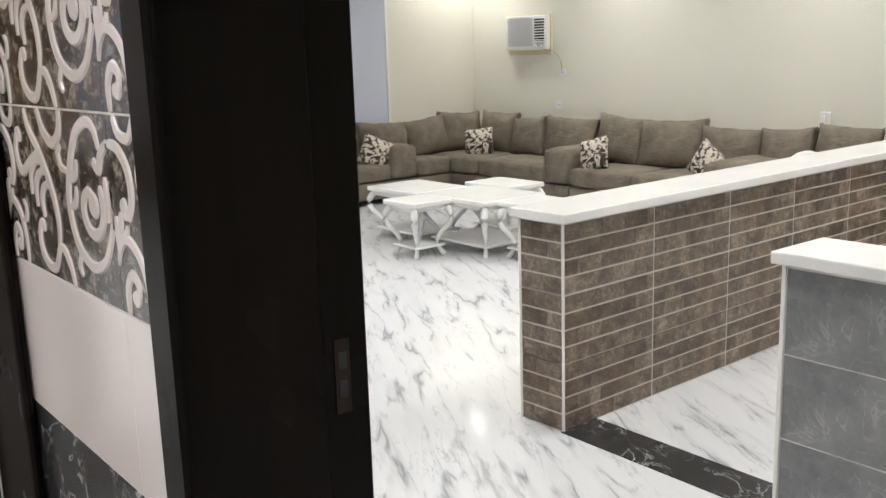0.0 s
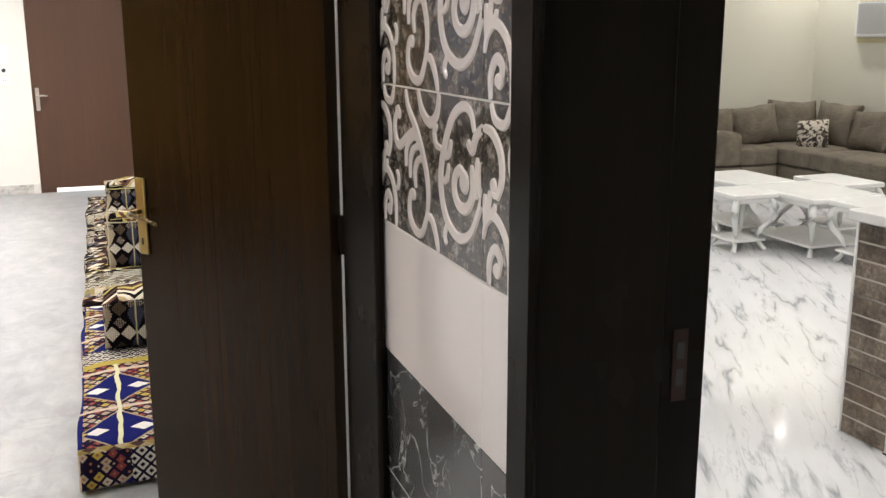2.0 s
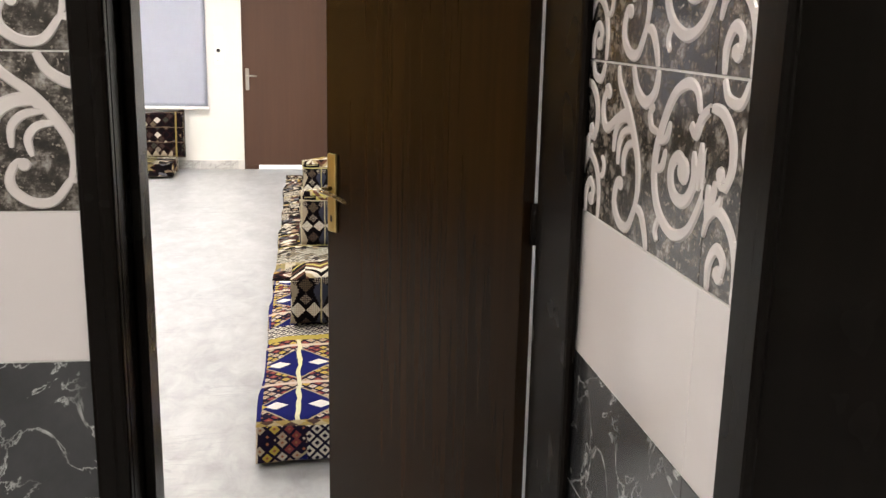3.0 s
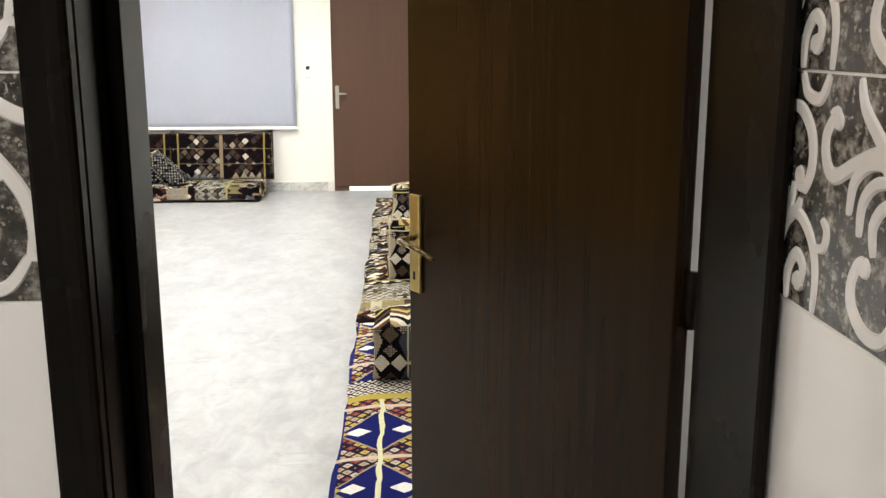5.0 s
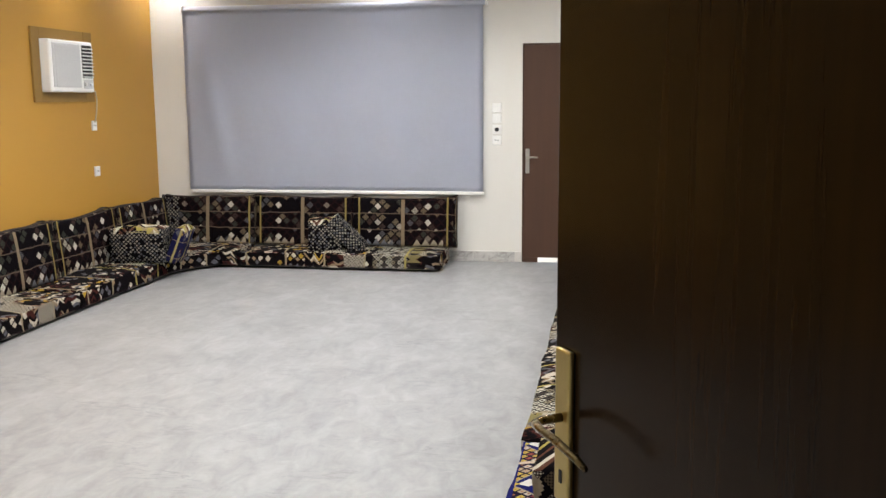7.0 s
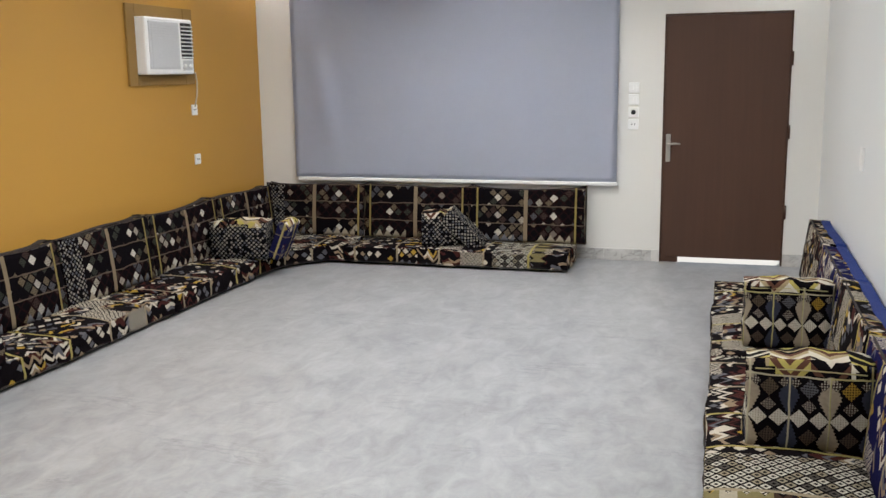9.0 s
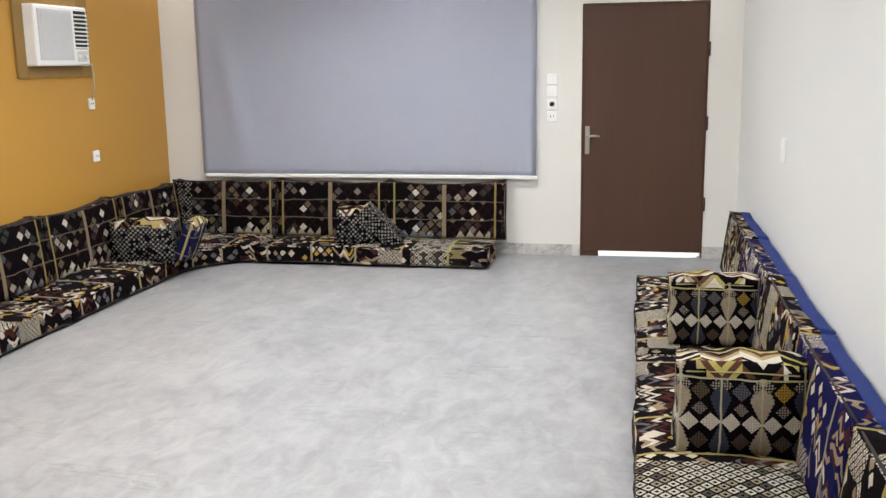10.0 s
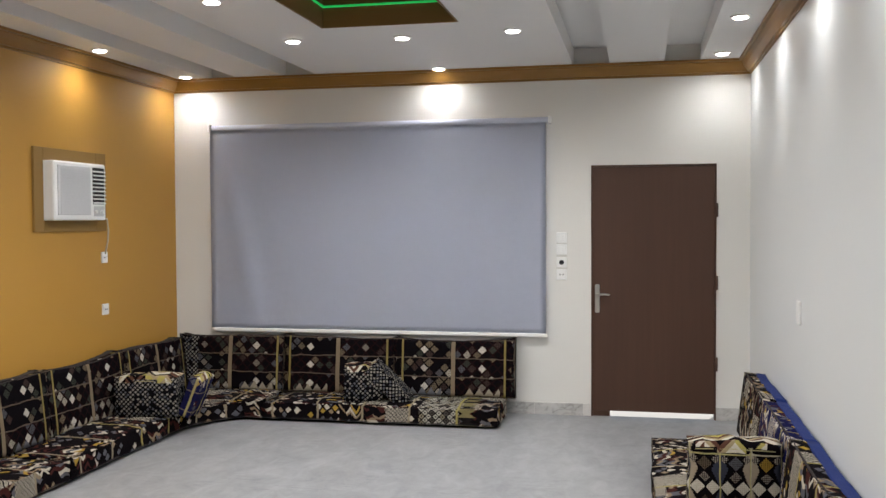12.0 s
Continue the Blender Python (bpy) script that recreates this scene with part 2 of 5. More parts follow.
    n.bump(n.math("ADD", n.noise(n.uv(), 500, 2), n.math("MULTIPLY", wob, 4.0)), 0.3, 0.004)
    return n.done(col, 0.95, Specular_IOR_Level=0.025)


def kilim_arms(name, ground, panel=0.145):
    """Armrest cloth: three panels between pale lines, saw-toothed tan and slate flanks, paired chequered diamonds."""
    n = Nodes(name)
    u0, v0, _ = n.sep(n.uv())
    seed = n.math("FLOOR", n.math("MULTIPLY", n.random(), 97.0))
    wob = n.noise(n.vec(u0, v0, seed), 8, 2)
    off = n.math("MULTIPLY", n.math("SUBTRACT", wob, 0.5), 0.016)
    u, v = n.math("ADD", n.math("ADD", u0, panel * 20.5), off), n.math("ADD", v0, off)
    pi = n.math("FLOOR", n.math("DIVIDE", u, panel))
    U = n.math("MULTIPLY", n.math("SUBTRACT", n.math("FRACT", n.math("DIVIDE", u, panel)), 0.5), panel)
    aU = n.math("ABSOLUTE", U)
    teeth = n.math("ADD", n.math("PINGPONG", n.math("ADD", v, 1.0), 0.007), n.math("MULTIPLY", n.math("PINGPONG", n.math("ADD", v, 1.12), 0.09), 0.42))
    odd = n.math("SUBTRACT", n.math("MULTIPLY", n.math("FLOORED_MODULO", n.math("ADD", pi, seed), 2.0), 2.0), 1.0)
    flank = n.math("ADD", n.math("MULTIPLY", U, odd), teeth)
    col = n.mix(n.math("GREATER_THAN", flank, 0.073), ground, (0.33, 0.275, 0.205))
    col = n.mix(n.math("LESS_THAN", n.math("SUBTRACT", n.math("MULTIPLY", U, odd), teeth), -0.076), col, (0.040, 0.045, 0.068))

    def diamond(cx, cy, r):
        return n.math("LESS_THAN", n.math("ADD", n.math("ABSOLUTE", n.math("SUBTRACT", aU, cx)), n.math("ABSOLUTE", n.math("SUBTRACT", v, cy))), r)

    dots = n.math("GREATER_THAN", n.math("MULTIPLY", n.math("SINE", n.math("MULTIPLY", n.math("ADD", U, v), 330.0)), n.math("SINE", n.math("MULTIPLY", n.math("SUBTRACT", U, v), 330.0))), 0.25)
    dark = n.mix(dots, (0.03, 0.02, 0.018), (0.40, 0.36, 0.30))
    col = n.mix(diamond(0.0, -0.112, 0.034), col, n.mix(dots, (0.075, 0.055, 0.04), (0.02, 0.015, 0.015)))
    col = n.mix(diamond(0.0, 0.012, 0.028), col, dark)
    top = n.ramp(n.white(n.vec(pi, 3.0, seed)), [(0, GREY), (0.4, (0.34, 0.21, 0.035)), (0.65, (0.10, 0.075, 0.05))], True)
    col = n.mix(diamond(0.0, 0.078, 0.036), col, n.mix(dots, top, ground))
    col = n.mix(diamond(0.052, 0.098, 0.020), col, dark)
    col = n.mix(diamond(0.037, -0.040, 0.041), col, ground)
    col = n.mix(diamond(0.037, -0.040, 0.035), col, n.mix(n.math("MULTIPLY", dots, 0.55), (0.62, 0.57, 0.48), ground))
    pale = n.ramp(n.white(n.vec(pi, 5.0, seed)), [(0, (0.40, 0.36, 0.16)), (0.5, (0.44, 0.40, 0.28))], True)
    col = n.mix(n.math("GREATER_THAN", aU, panel / 2 - 0.0035), col, pale)
    col = n.mix(n.math("LESS_THAN", n.math("ABSOLUTE", n.math("SUBTRACT", v, 0.122)), 0.0035), col, pale)
    col = n.mix(n.math("MULTIPLY", n.noise(n.vec(u, v, seed), 60, 3), 0.4), col, ground)
    n.bump(n.math("ADD", n.noise(n.uv(), 500, 2), n.math("MULTIPLY", wob, 4.0)), 0.3, 0.004)
    return n.done(col, 0.95, Specular_IOR_Level=0.025)


def kilim_arrows(name, ground):
    """Cloth on top of the armrests: broad pointed bands of cream, rust, gold and black that meet over each panel line."""
    n = Nodes(name)
    u0, v0, _ = n.sep(n.uv())
    seed = n.math("FLOOR", n.math("MULTIPLY", n.random(), 97.0))
    wob = n.noise(n.vec(u0, v0, seed), 9, 2)
    u = n.math("ADD", n.math("ADD", u0, 1.45), n.math("MULTIPLY", n.math("SUBTRACT", wob, 0.5), 0.02))
    w = n.math("ADD", v0, n.math("MULTIPLY", n.math("PINGPONG", u, 0.0725), 1.1))
    band = n.math("FLOOR", n.math("DIVIDE", w, 0.030))
    col = n.ramp(n.white(n.vec(band, n.math("FLOOR", n.math("DIVIDE", u, 0.145)), seed)), [(0, ground), (0.34, (0.58, 0.53, 0.44)), (0.58, (0.10, 0.045, 0.03)), (0.74, (0.34, 0.27, 0.16)), (0.90, (0.40, 0.34, 0.10))], True)
    col = n.mix(n.math("MULTIPLY", n.noise(n.vec(u0, v0, seed), 60, 3), 0.35), col, ground)
    n.bump(n.math("ADD", n.noise(n.uv(), 500, 2), n.math("MULTIPLY", wob, 4.0)), 0.3, 0.004)
    return n.done(col, 0.95, Specular_IOR_Level=0.025)


def kilim_field(name, ground, lattice=None):
    """The same cloth for mattresses: broken chevrons of many colours, scattered diamonds and latticed stretches."""
    n = Nodes(name)
    u0, v0, _ = n.sep(n.uv())
    rnd = n.random()
    seed = n.math("FLOOR", n.math("MULTIPLY", rnd, 97.0))
    wob = n.noise(n.vec(u0, v0, seed), 5, 3)
    wob2 = n.noise(n.vec(v0, u0, n.math("ADD", seed, 5.0)), 8, 3)
    u = n.math("ADD", n.math("ADD", u0, 10.0), n.math("MULTIPLY", n.math("SUBTRACT", wob, 0.5), 0.06))
    v = n.math("ADD", n.math("ADD", v0, 10.0), n.math("MULTIPLY", n.math("SUBTRACT", wob2, 0.5), 0.05))
    cell = n.math("FLOOR", n.math("DIVIDE", u, 0.19))
    w = n.math("ADD", v, n.math("MULTIPLY", n.math("PINGPONG", u, 0.0475), n.math("ADD", 0.25, n.white(n.vec(cell, n.math("FLOOR", n.math("DIVIDE", v, 0.12)), seed)))))
    band = n.math("FLOOR", n.math("DIVIDE", w, 0.024))
    cut = n.math("FLOOR", n.math("DIVIDE", n.math("ADD", u, n.math("MULTIPLY", v, 0.6)), 0.075))
    c1 = n.ramp(n.white(n.vec(band, cut, seed)), [(0, ground), (0.42, MAROON), (0.54, CREAM), (0.66, ground), (0.80, TAN), (0.89, GREY), (0.975, GOLD)], True)
    a, b = n.math("DIVIDE", n.math("ADD", u, v), 0.07), n.math("DIVIDE", n.math("SUBTRACT", u, v), 0.07)
    m = n.math("MAXIMUM", n.math("ABSOLUTE", n.math("SUBTRACT", n.math("FRACT", a), 0.5)), n.math("ABSOLUTE", n.math("SUBTRACT", n.math("FRACT", b), 0.5)))
    c2 = n.ramp(n.white(n.vec(n.math("FLOOR", a), n.math("FLOOR", b), seed)), [(0, ground), (0.58, CREAM), (0.72, TAN), (0.82, GREY), (0.96, GOLD)], True)
    c2 = n.mix(n.math("LESS_THAN", m, 0.36), ground, c2)
    fa, fb = n.math("DIVIDE", n.math("ADD", u, v), 0.032), n.math("DIVIDE", n.math("SUBTRACT", u, v), 0.032)
    fm = n.math("MAXIMUM", n.math("ABSOLUTE", n.math("SUBTRACT", n.math("FRACT", fa), 0.5)), n.math("ABSOLUTE", n.math("SUBTRACT", n.math("FRACT", fb), 0.5)))
    c3 = n.mix(n.math("MULTIPLY", n.math("LESS_THAN", fm, 0.36), n.math("GREATER_THAN", fm, 0.13)), ground, CREAM)
    pick = n.white(n.vec(cell, n.math("FLOOR", n.math("DIVIDE", v, 0.16)), seed))
    col = n.mix(n.math("GREATER_THAN", pick, 0.55), c1, c2)
    col = n.mix(n.math("GREATER_THAN", pick, 0.82), col, c3)
    if lattice:
        ra, rb = n.math("DIVIDE", n.math("ADD", u0, v0), 0.056), n.math("DIVIDE", n.math("SUBTRACT", u0, v0), 0.056)
        rm = n.math("MAXIMUM", n.math("ABSOLUTE", n.math("SUBTRACT", n.math("FRACT", ra), 0.5)), n.math("ABSOLUTE", n.math("SUBTRACT", n.math("FRACT", rb), 0.5)))
        pale = n.ramp(n.white(n.vec(n.math("FLOOR", ra), n.math("FLOOR", rb), seed)), [(0, (0.50, 0.47, 0.40)), (0.66, (0.28, 0.24, 0.17)), (0.84, (0.08, 0.07, 0.06))], True)
        rings = n.mix(n.math("MULTIPLY", n.math("LESS_THAN", rm, 0.38), n.math("GREATER_THAN", rm, 0.17)), ground, pale)
        inside = n.math("MULTIPLY", n.math("GREATER_THAN", u0, lattice[0]), n.math("LESS_THAN", u0, lattice[1]))
        col = n.mix(inside, col, rings)
        tooth = n.math("MULTIPLY", n.math("PINGPONG", v0, 0.03), 1.6)
        band = n.math("MULTIPLY", n.math("GREATER_THAN", n.math("SUBTRACT", u0, tooth), lattice[1] - 0.02), n.math("LESS_THAN", n.math("ADD", u0, tooth), lattice[1] + 0.13))
        col = n.mix(band, col, n.ramp(n.white(n.vec(n.math("FLOOR", n.math("DIVIDE", v0, 0.06)), 4.0, seed)), [(0, (0.21, 0.175, 0.08)), (0.3, (0.012, 0.01, 0.01)), (0.6, (0.38, 0.34, 0.26)), (0.75, (0.05, 0.03, 0.02))], True))
    st = n.math("FRACT", n.math("DIVIDE", u, 0.38))
    col = n.mix(n.math("LESS_THAN", st, 0.045), col, n.ramp(n.white(n.vec(cell, 5.0, seed)), [(0, (0.30, 0.25, 0.17)), (0.6, (0.36, 0.30, 0.10))], True))
    col = n.mix(n.math("MULTIPLY", n.noise(n.vec(u, v, seed), 60, 3), 0.4), col, ground)
    n.bump(n.math("ADD", n.noise(n.uv(), 500, 2), n.math("MULTIPLY", wob, 4.0)), 0.3, 0.004)
    return n.done(col, 0.95, Specular_IOR_Level=0.025)


def kilim_lozenges(name, ground, panel=0.46):
    """Mattress cloth: a pale cord along the middle and a band across each panel; round their crossing a deep blue lozenge
    with a pair of white diamonds, and a dense field of small gold, rust and cream diamonds outside it."""
    n = Nodes(name)
    u0, v0, _ = n.sep(n.uv())
    wob = n.noise(n.vec(u0, v0, 2.0), 7, 2)
    off = n.math("MULTIPLY", n.math("SUBTRACT", wob, 0.5), 0.022)
    u, v = n.math("ADD", n.math("ADD", u0, panel * 20 - 0.15), off), n.math("ADD", n.math("SUBTRACT", n.math("PINGPONG", n.math("ADD", v0, 0.32), 0.34), 0.17), off)
    pi = n.math("FLOOR", n.math("DIVIDE", u, panel))
    U = n.math("MULTIPLY", n.math("SUBTRACT", n.math("FRACT", n.math("DIVIDE", u, panel)), 0.5), panel)
    aU, aV = n.math("ABSOLUTE", U), n.math("ABSOLUTE", v)
    a, b = n.math("DIVIDE", n.math("ADD", U, v), 0.052), n.math("DIVIDE", n.math("SUBTRACT", U, v), 0.052)
    m = n.math("MAXIMUM", n.math("ABSOLUTE", n.math("SUBTRACT", n.math("FRACT", a), 0.5)), n.math("ABSOLUTE", n.math("SUBTRACT", n.math("FRACT", b), 0.5)))
    dice = n.white(n.vec(n.math("FLOOR", a), n.math("FLOOR", b), pi))
    small = n.ramp(dice, [(0, (0.20, 0.045, 0.03)), (0.22, (0.46, 0.34, 0.06)), (0.44, (0.40, 0.32, 0.22)), (0.64, (0.012, 0.008, 0.01)), (0.82, (0.50, 0.44, 0.36))], True)
    col = n.mix(n.math("LESS_THAN", m, 0.36), (0.014, 0.008, 0.010), small)
    dot = n.math("LESS_THAN", m, 0.12)
    col = n.mix(dot, col, (0.30, 0.12, 0.05))
    loz = n.math("ADD", n.math("MULTIPLY", aU, 0.84), aV)
    col = n.mix(n.math("LESS_THAN", loz, 0.160), col, (0.32, 0.27, 0.17))
    col = n.mix(n.math("LESS_THAN", loz, 0.150), col, ground)
    for c, r, k in ((0.082, 0.046, (0.66, 0.64, 0.60)), (0.150, 0.036, (0.46, 0.34, 0.05))):
        d = n.math("ADD", n.math("MULTIPLY", aU, 1.25), n.math("ABSOLUTE", n.math("SUBTRACT", aV, c)))
        col = n.mix(n.math("LESS_THAN", d, r), col, k)
    edge = n.math("LESS_THAN", v0, -0.286)
    col = n.mix(edge, col, (0.012, 0.014, 0.10))
    cross = n.math("GREATER_THAN", aU, panel / 2 - 0.013)
    col = n.mix(cross, col, (0.52, 0.42, 0.32))
    cord = n.math("LESS_THAN", n.math("ABSOLUTE", n.math("ADD", v, n.math("MULTIPLY", off, 0.5))), 0.0085)
    col = n.mix(cord, col, (0.56, 0.54, 0.34))
    tri = n.math("FLOORED_MODULO", n.math("ADD", n.math("FLOOR", n.math("DIVIDE", n.math("ADD", v, u), 0.055)), n.math("FLOOR", n.math("DIVIDE", n.math("SUBTRACT", v, u), 0.055))), 3.0)
    col = n.mix(n.math("GREATER_THAN", u0, 0.975), col, n.ramp(n.math("DIVIDE", tri, 3.0), [(0, (0.30, 0.22, 0.06)), (0.3, (0.07, 0.04, 0.02)), (0.6, (0.36, 0.30, 0.16))], True))
    ra, rb = n.math("DIVIDE", n.math("ADD", u0, v0), 0.056), n.math("DIVIDE", n.math("SUBTRACT", u0, v0), 0.056)
    rm = n.math("MAXIMUM", n.math("ABSOLUTE", n.math("SUBTRACT", n.math("FRACT", ra), 0.5)), n.math("ABSOLUTE", n.math("SUBTRACT", n.math("FRACT", rb), 0.5)))
    rings = n.mix(n.math("MULTIPLY", n.math("LESS_THAN", rm, 0.38), n.math("GREATER_THAN", rm, 0.17)), (0.008, 0.006, 0.01), (0.58, 0.54, 0.46))
    col = n.mix(n.math("MULTIPLY", n.math("LESS_THAN", u0, 0.085), n.math("GREATER_THAN", u0, -0.12)), col, n.mix(n.math("GREATER_THAN", u0, 0.03), rings, (0.38, 0.30, 0.05)))
    col = n.mix(n.math("MULTIPLY", n.noise(n.vec(u, v, 1.0), 60, 3), 0.35), col, ground)
    n.bump(n.math("ADD", n.noise(n.uv(), 500, 2), n.math("MULTIPLY", wob, 4.0)), 0.3, 0.004)
    return n.done(col, 0.95, Specular_IOR_Level=0.025)


def clouded_stone(name, light, dark, rough):
    """Sawn grey stone, clouded at two scales with short darker smears that lie across the room."""
    n = Nodes(name)
    p = n.pos()
    wide = n.noise(n.turned(p, (1.1, 0.7, 1)), 2.8, 3, 0.6, 0.3)
    q = n.turned(p, (1.15, 0.62, 1), (0, 0, 0.25))
    cl = n.noise(q, 8.5, 5, 0.62, 0.7)
    fleck = n.noise(p, 34, 5, 0.75)
    f = n.math("ADD", n.math("MULTIPLY", wide, 0.34), n.math("ADD", n.math("MULTIPLY", cl, 0.53), n.math("MULTIPLY", fleck, 0.13)))
    col = n.mix(n.ramp(f, [(0.37, 0.0), (0.62, 1.0)]), dark, light)
    ridge = n.math("ABSOLUTE", n.math("SUBTRACT", n.noise(n.turned(p, (0.45, 2.4, 1), (0, 0, 0.15)), 4.0, 4, 0.6, 0.8), 0.5))
    vein = n.math("MULTIPLY", n.ramp(ridge, [(0.0, 1.0), (0.03, 0.0)]), n.ramp(n.noise(p, 2.7, 3), [(0.50, 0.0), (0.68, 1.0)]))
    col = n.mix(n.math("MULTIPLY", vein, 0.45), col, tuple(x * 0.6 for x in dark))
    n.bump(n.noise(p, 45, 4), 0.04, 0.003)
    return n.done(col, n.math("ADD", rough, n.math("MULTIPLY", cl, 0.16)), Specular_IOR_Level=0.4)


def streaked_marble(name, base, cloud, vein, turn, rough):
    """Polished white marble with short slanting grey streaks, each with a soft shadow of grey beside it."""
    n = Nodes(name)
    p = n.pos()
    q = n.turned(n.turned(p, (1, 1, 1), (0, 0, -turn)), (0.62, 3.9, 1))
    a = n.noise(q, 2.1, 3, 0.45, 0.18)
    ridge = n.math("ABSOLUTE", n.math("SUBTRACT", a, 0.5))
    gate = n.ramp(n.noise(n.turned(q, (1, 0.8, 1), (0, 0, 0), (3, 7, 0)), 2.6, 4, 0.6), [(0.47, 0.0), (0.60, 1.0)])
    sharp = n.math("MULTIPLY", n.ramp(ridge, [(0.0, 1.0), (0.032, 0.0)]), gate)
    soft = n.math("MULTIPLY", n.ramp(ridge, [(0.0, 1.0), (0.13, 0.0)]), gate)
    b = n.noise(n.turned(q, (1.3, 1.2, 1), (0, 0, 0.25), (11, 2, 0)), 3.1, 4, 0.55, 0.4)
    thin = n.math("MULTIPLY", n.ramp(n.math("ABSOLUTE", n.math("SUBTRACT", b, 0.5)), [(0.0, 1.0), (0.016, 0.0)]), n.ramp(n.noise(q, 1.7, 3), [(0.5, 0.0), (0.6, 1.0)]))
    col = n.mix(n.ramp(n.noise(q, 1.2, 5, 0.6), [(0.35, 0.0), (0.7, 1.0)]), base, cloud)
    col = n.mix(n.math("MULTIPLY", soft, 0.32), col, tuple(0.5 * x + 0.2 for x in vein))
    col = n.mix(n.math("MULTIPLY", thin, 0.45), col, vein)
    col = n.mix(n.math("MULTIPLY", sharp, 0.70), col, vein)
    return n.done(col, n.math("ADD", rough, n.math("MULTIPLY", n.noise(p, 3, 4), 0.10)))


def marble(name, base, cloud, vein, scale, turn, stretch, width, rough, amount=1.0, tile=0.0):
    n = Nodes(name)
    p = n.pos("Object")
    q = n.turned(n.turned(p, (1, 1, 1), (0, 0, -turn)), stretch)
    warp = n.noise(q, scale * 0.8, 5, 0.6)
    a = n.noise(q, scale, 5, 0.55, 0.9)
    ridge = n.math("ABSOLUTE", n.math("SUBTRACT", a, 0.5))
    mask = n.math("MULTIPLY", n.ramp(ridge, [(0.0, 1.0), (width, 0.0)]), n.ramp(warp, [(0.42, 0.0), (0.62, 1.0)]))
    col = n.mix(n.ramp(n.noise(q, scale * 0.7, 6, 0.66), [(0.3, 0.0), (0.7, 1.0)]), base, cloud)
    col = n.mix(n.math("MULTIPLY", mask, amount), col, vein)
    r = n.math("ADD", rough, n.math("MULTIPLY", n.noise(p, 3, 4), 0.10))
    return n.done(col, r)


def brass(name, c, rough):
    n = Nodes(name)
    p = n.pos()
    return n.done(n.mix(n.noise(p, 30, 3), tuple(x * 0.75 for x in c), c), n.math("ADD", rough, n.math("MULTIPLY", n.noise(p, 50, 3), 0.15)), 1.0)


def glow(name, c, strength):
    n = Nodes(name)
    return n.done(c, 0.5, Emission_Color=c, Emission_Strength=strength)


M_CREAM = plaster("cream_wall_paint", (0.77, 0.755, 0.72))
M_WHITE_WALL = plaster("white_wall_paint", (0.775, 0.795, 0.80), 0.38)
M_OCHRE = plaster("ochre_wall_paint", (0.50, 0.265, 0.045), 0.5)
M_HALLWALL = plaster("pale_yellow_wall_paint", (0.83, 0.81, 0.71))
M_CEIL = plaster("white_ceiling_paint", (0.85, 0.85, 0.85))
M_CORNICE = plaster("brown_gold_cornice_paint", (0.30, 0.155, 0.03), 0.42)
M_FRAME = lacquer("black_brown_lacquered_wood", (0.003, 0.0026, 0.0022), (0.013, 0.009, 0.007), 0.20, 0.0, 0.06)
M_LEAF = lacquer("dark_brown_polished_wood", (0.004, 0.0024, 0.0013), (0.046, 0.021, 0.007), 0.15, 0.0, 0.14)
M_BACKDOOR = lacquer("reddish_brown_door_paint", (0.062, 0.029, 0.018), (0.105, 0.050, 0.031), 0.42, 0.0, 0.4)
M_FLOOR = clouded_stone("pale_grey_stone_floor", (0.355, 0.360, 0.371), (0.226, 0.229, 0.238), 0.30)
M_HALLFLOOR = streaked_marble("white_veined_marble", (0.76, 0.76, 0.77), (0.68, 0.69, 0.71), (0.21, 0.22, 0.25), radians(61), 0.06)
M_BLACKMARBLE = marble("black_marble_white_veins", (0.022, 0.022, 0.024), (0.045, 0.045, 0.047), (0.55, 0.55, 0.54), 5.5, 0.9, (1, 1.5, 1.4), 0.016, 0.10, 0.85)
M_GREYMARBLE = marble("dark_grey_marble_tile", (0.118, 0.12, 0.126), (0.265, 0.267, 0.275), (0.40, 0.40, 0.41), 5.0, 0.9, (1, 1.3, 1.2), 0.012, 0.12, 0.6)
M_WHITETILE = plain("glazed_pinkish_white_tile", (0.66, 0.61, 0.60), 0.13, 0, 0.02, 4)
M_GROUT = plain("pale_grout", (0.62, 0.60, 0.57), 0.8)
M_SLAB = plain("white_marble_capping", (0.80, 0.79, 0.78), 0.2, 0, 0.05, 8)
def velour(name, c):
    """Crushed velour: cloudy shading where the pile lies differently, and soft creases."""
    n = Nodes(name)
    p = n.pos()
    pile = n.noise(p, 5.5, 5, 0.65, 0.8)
    crease = n.noise(n.turned(p, (1, 1, 2.2)), 9, 4, 0.6, 1.2)
    weave = n.noise(p, 300, 2)
    f = n.math("ADD", n.math("MULTIPLY", pile, 0.75), n.math("MULTIPLY", weave, 0.25))
    col = n.mix(n.ramp(f, [(0.32, 0.0), (0.68, 1.0)]), tuple(x * 0.66 for x in c), tuple(x * 1.28 for x in c))
    n.bump(n.math("ADD", n.math("MULTIPLY", crease, 3.0), n.math("MULTIPLY", weave, 0.5)), 0.55, 0.012)
    return n.done(col, 0.9, Specular_IOR_Level=0.25)


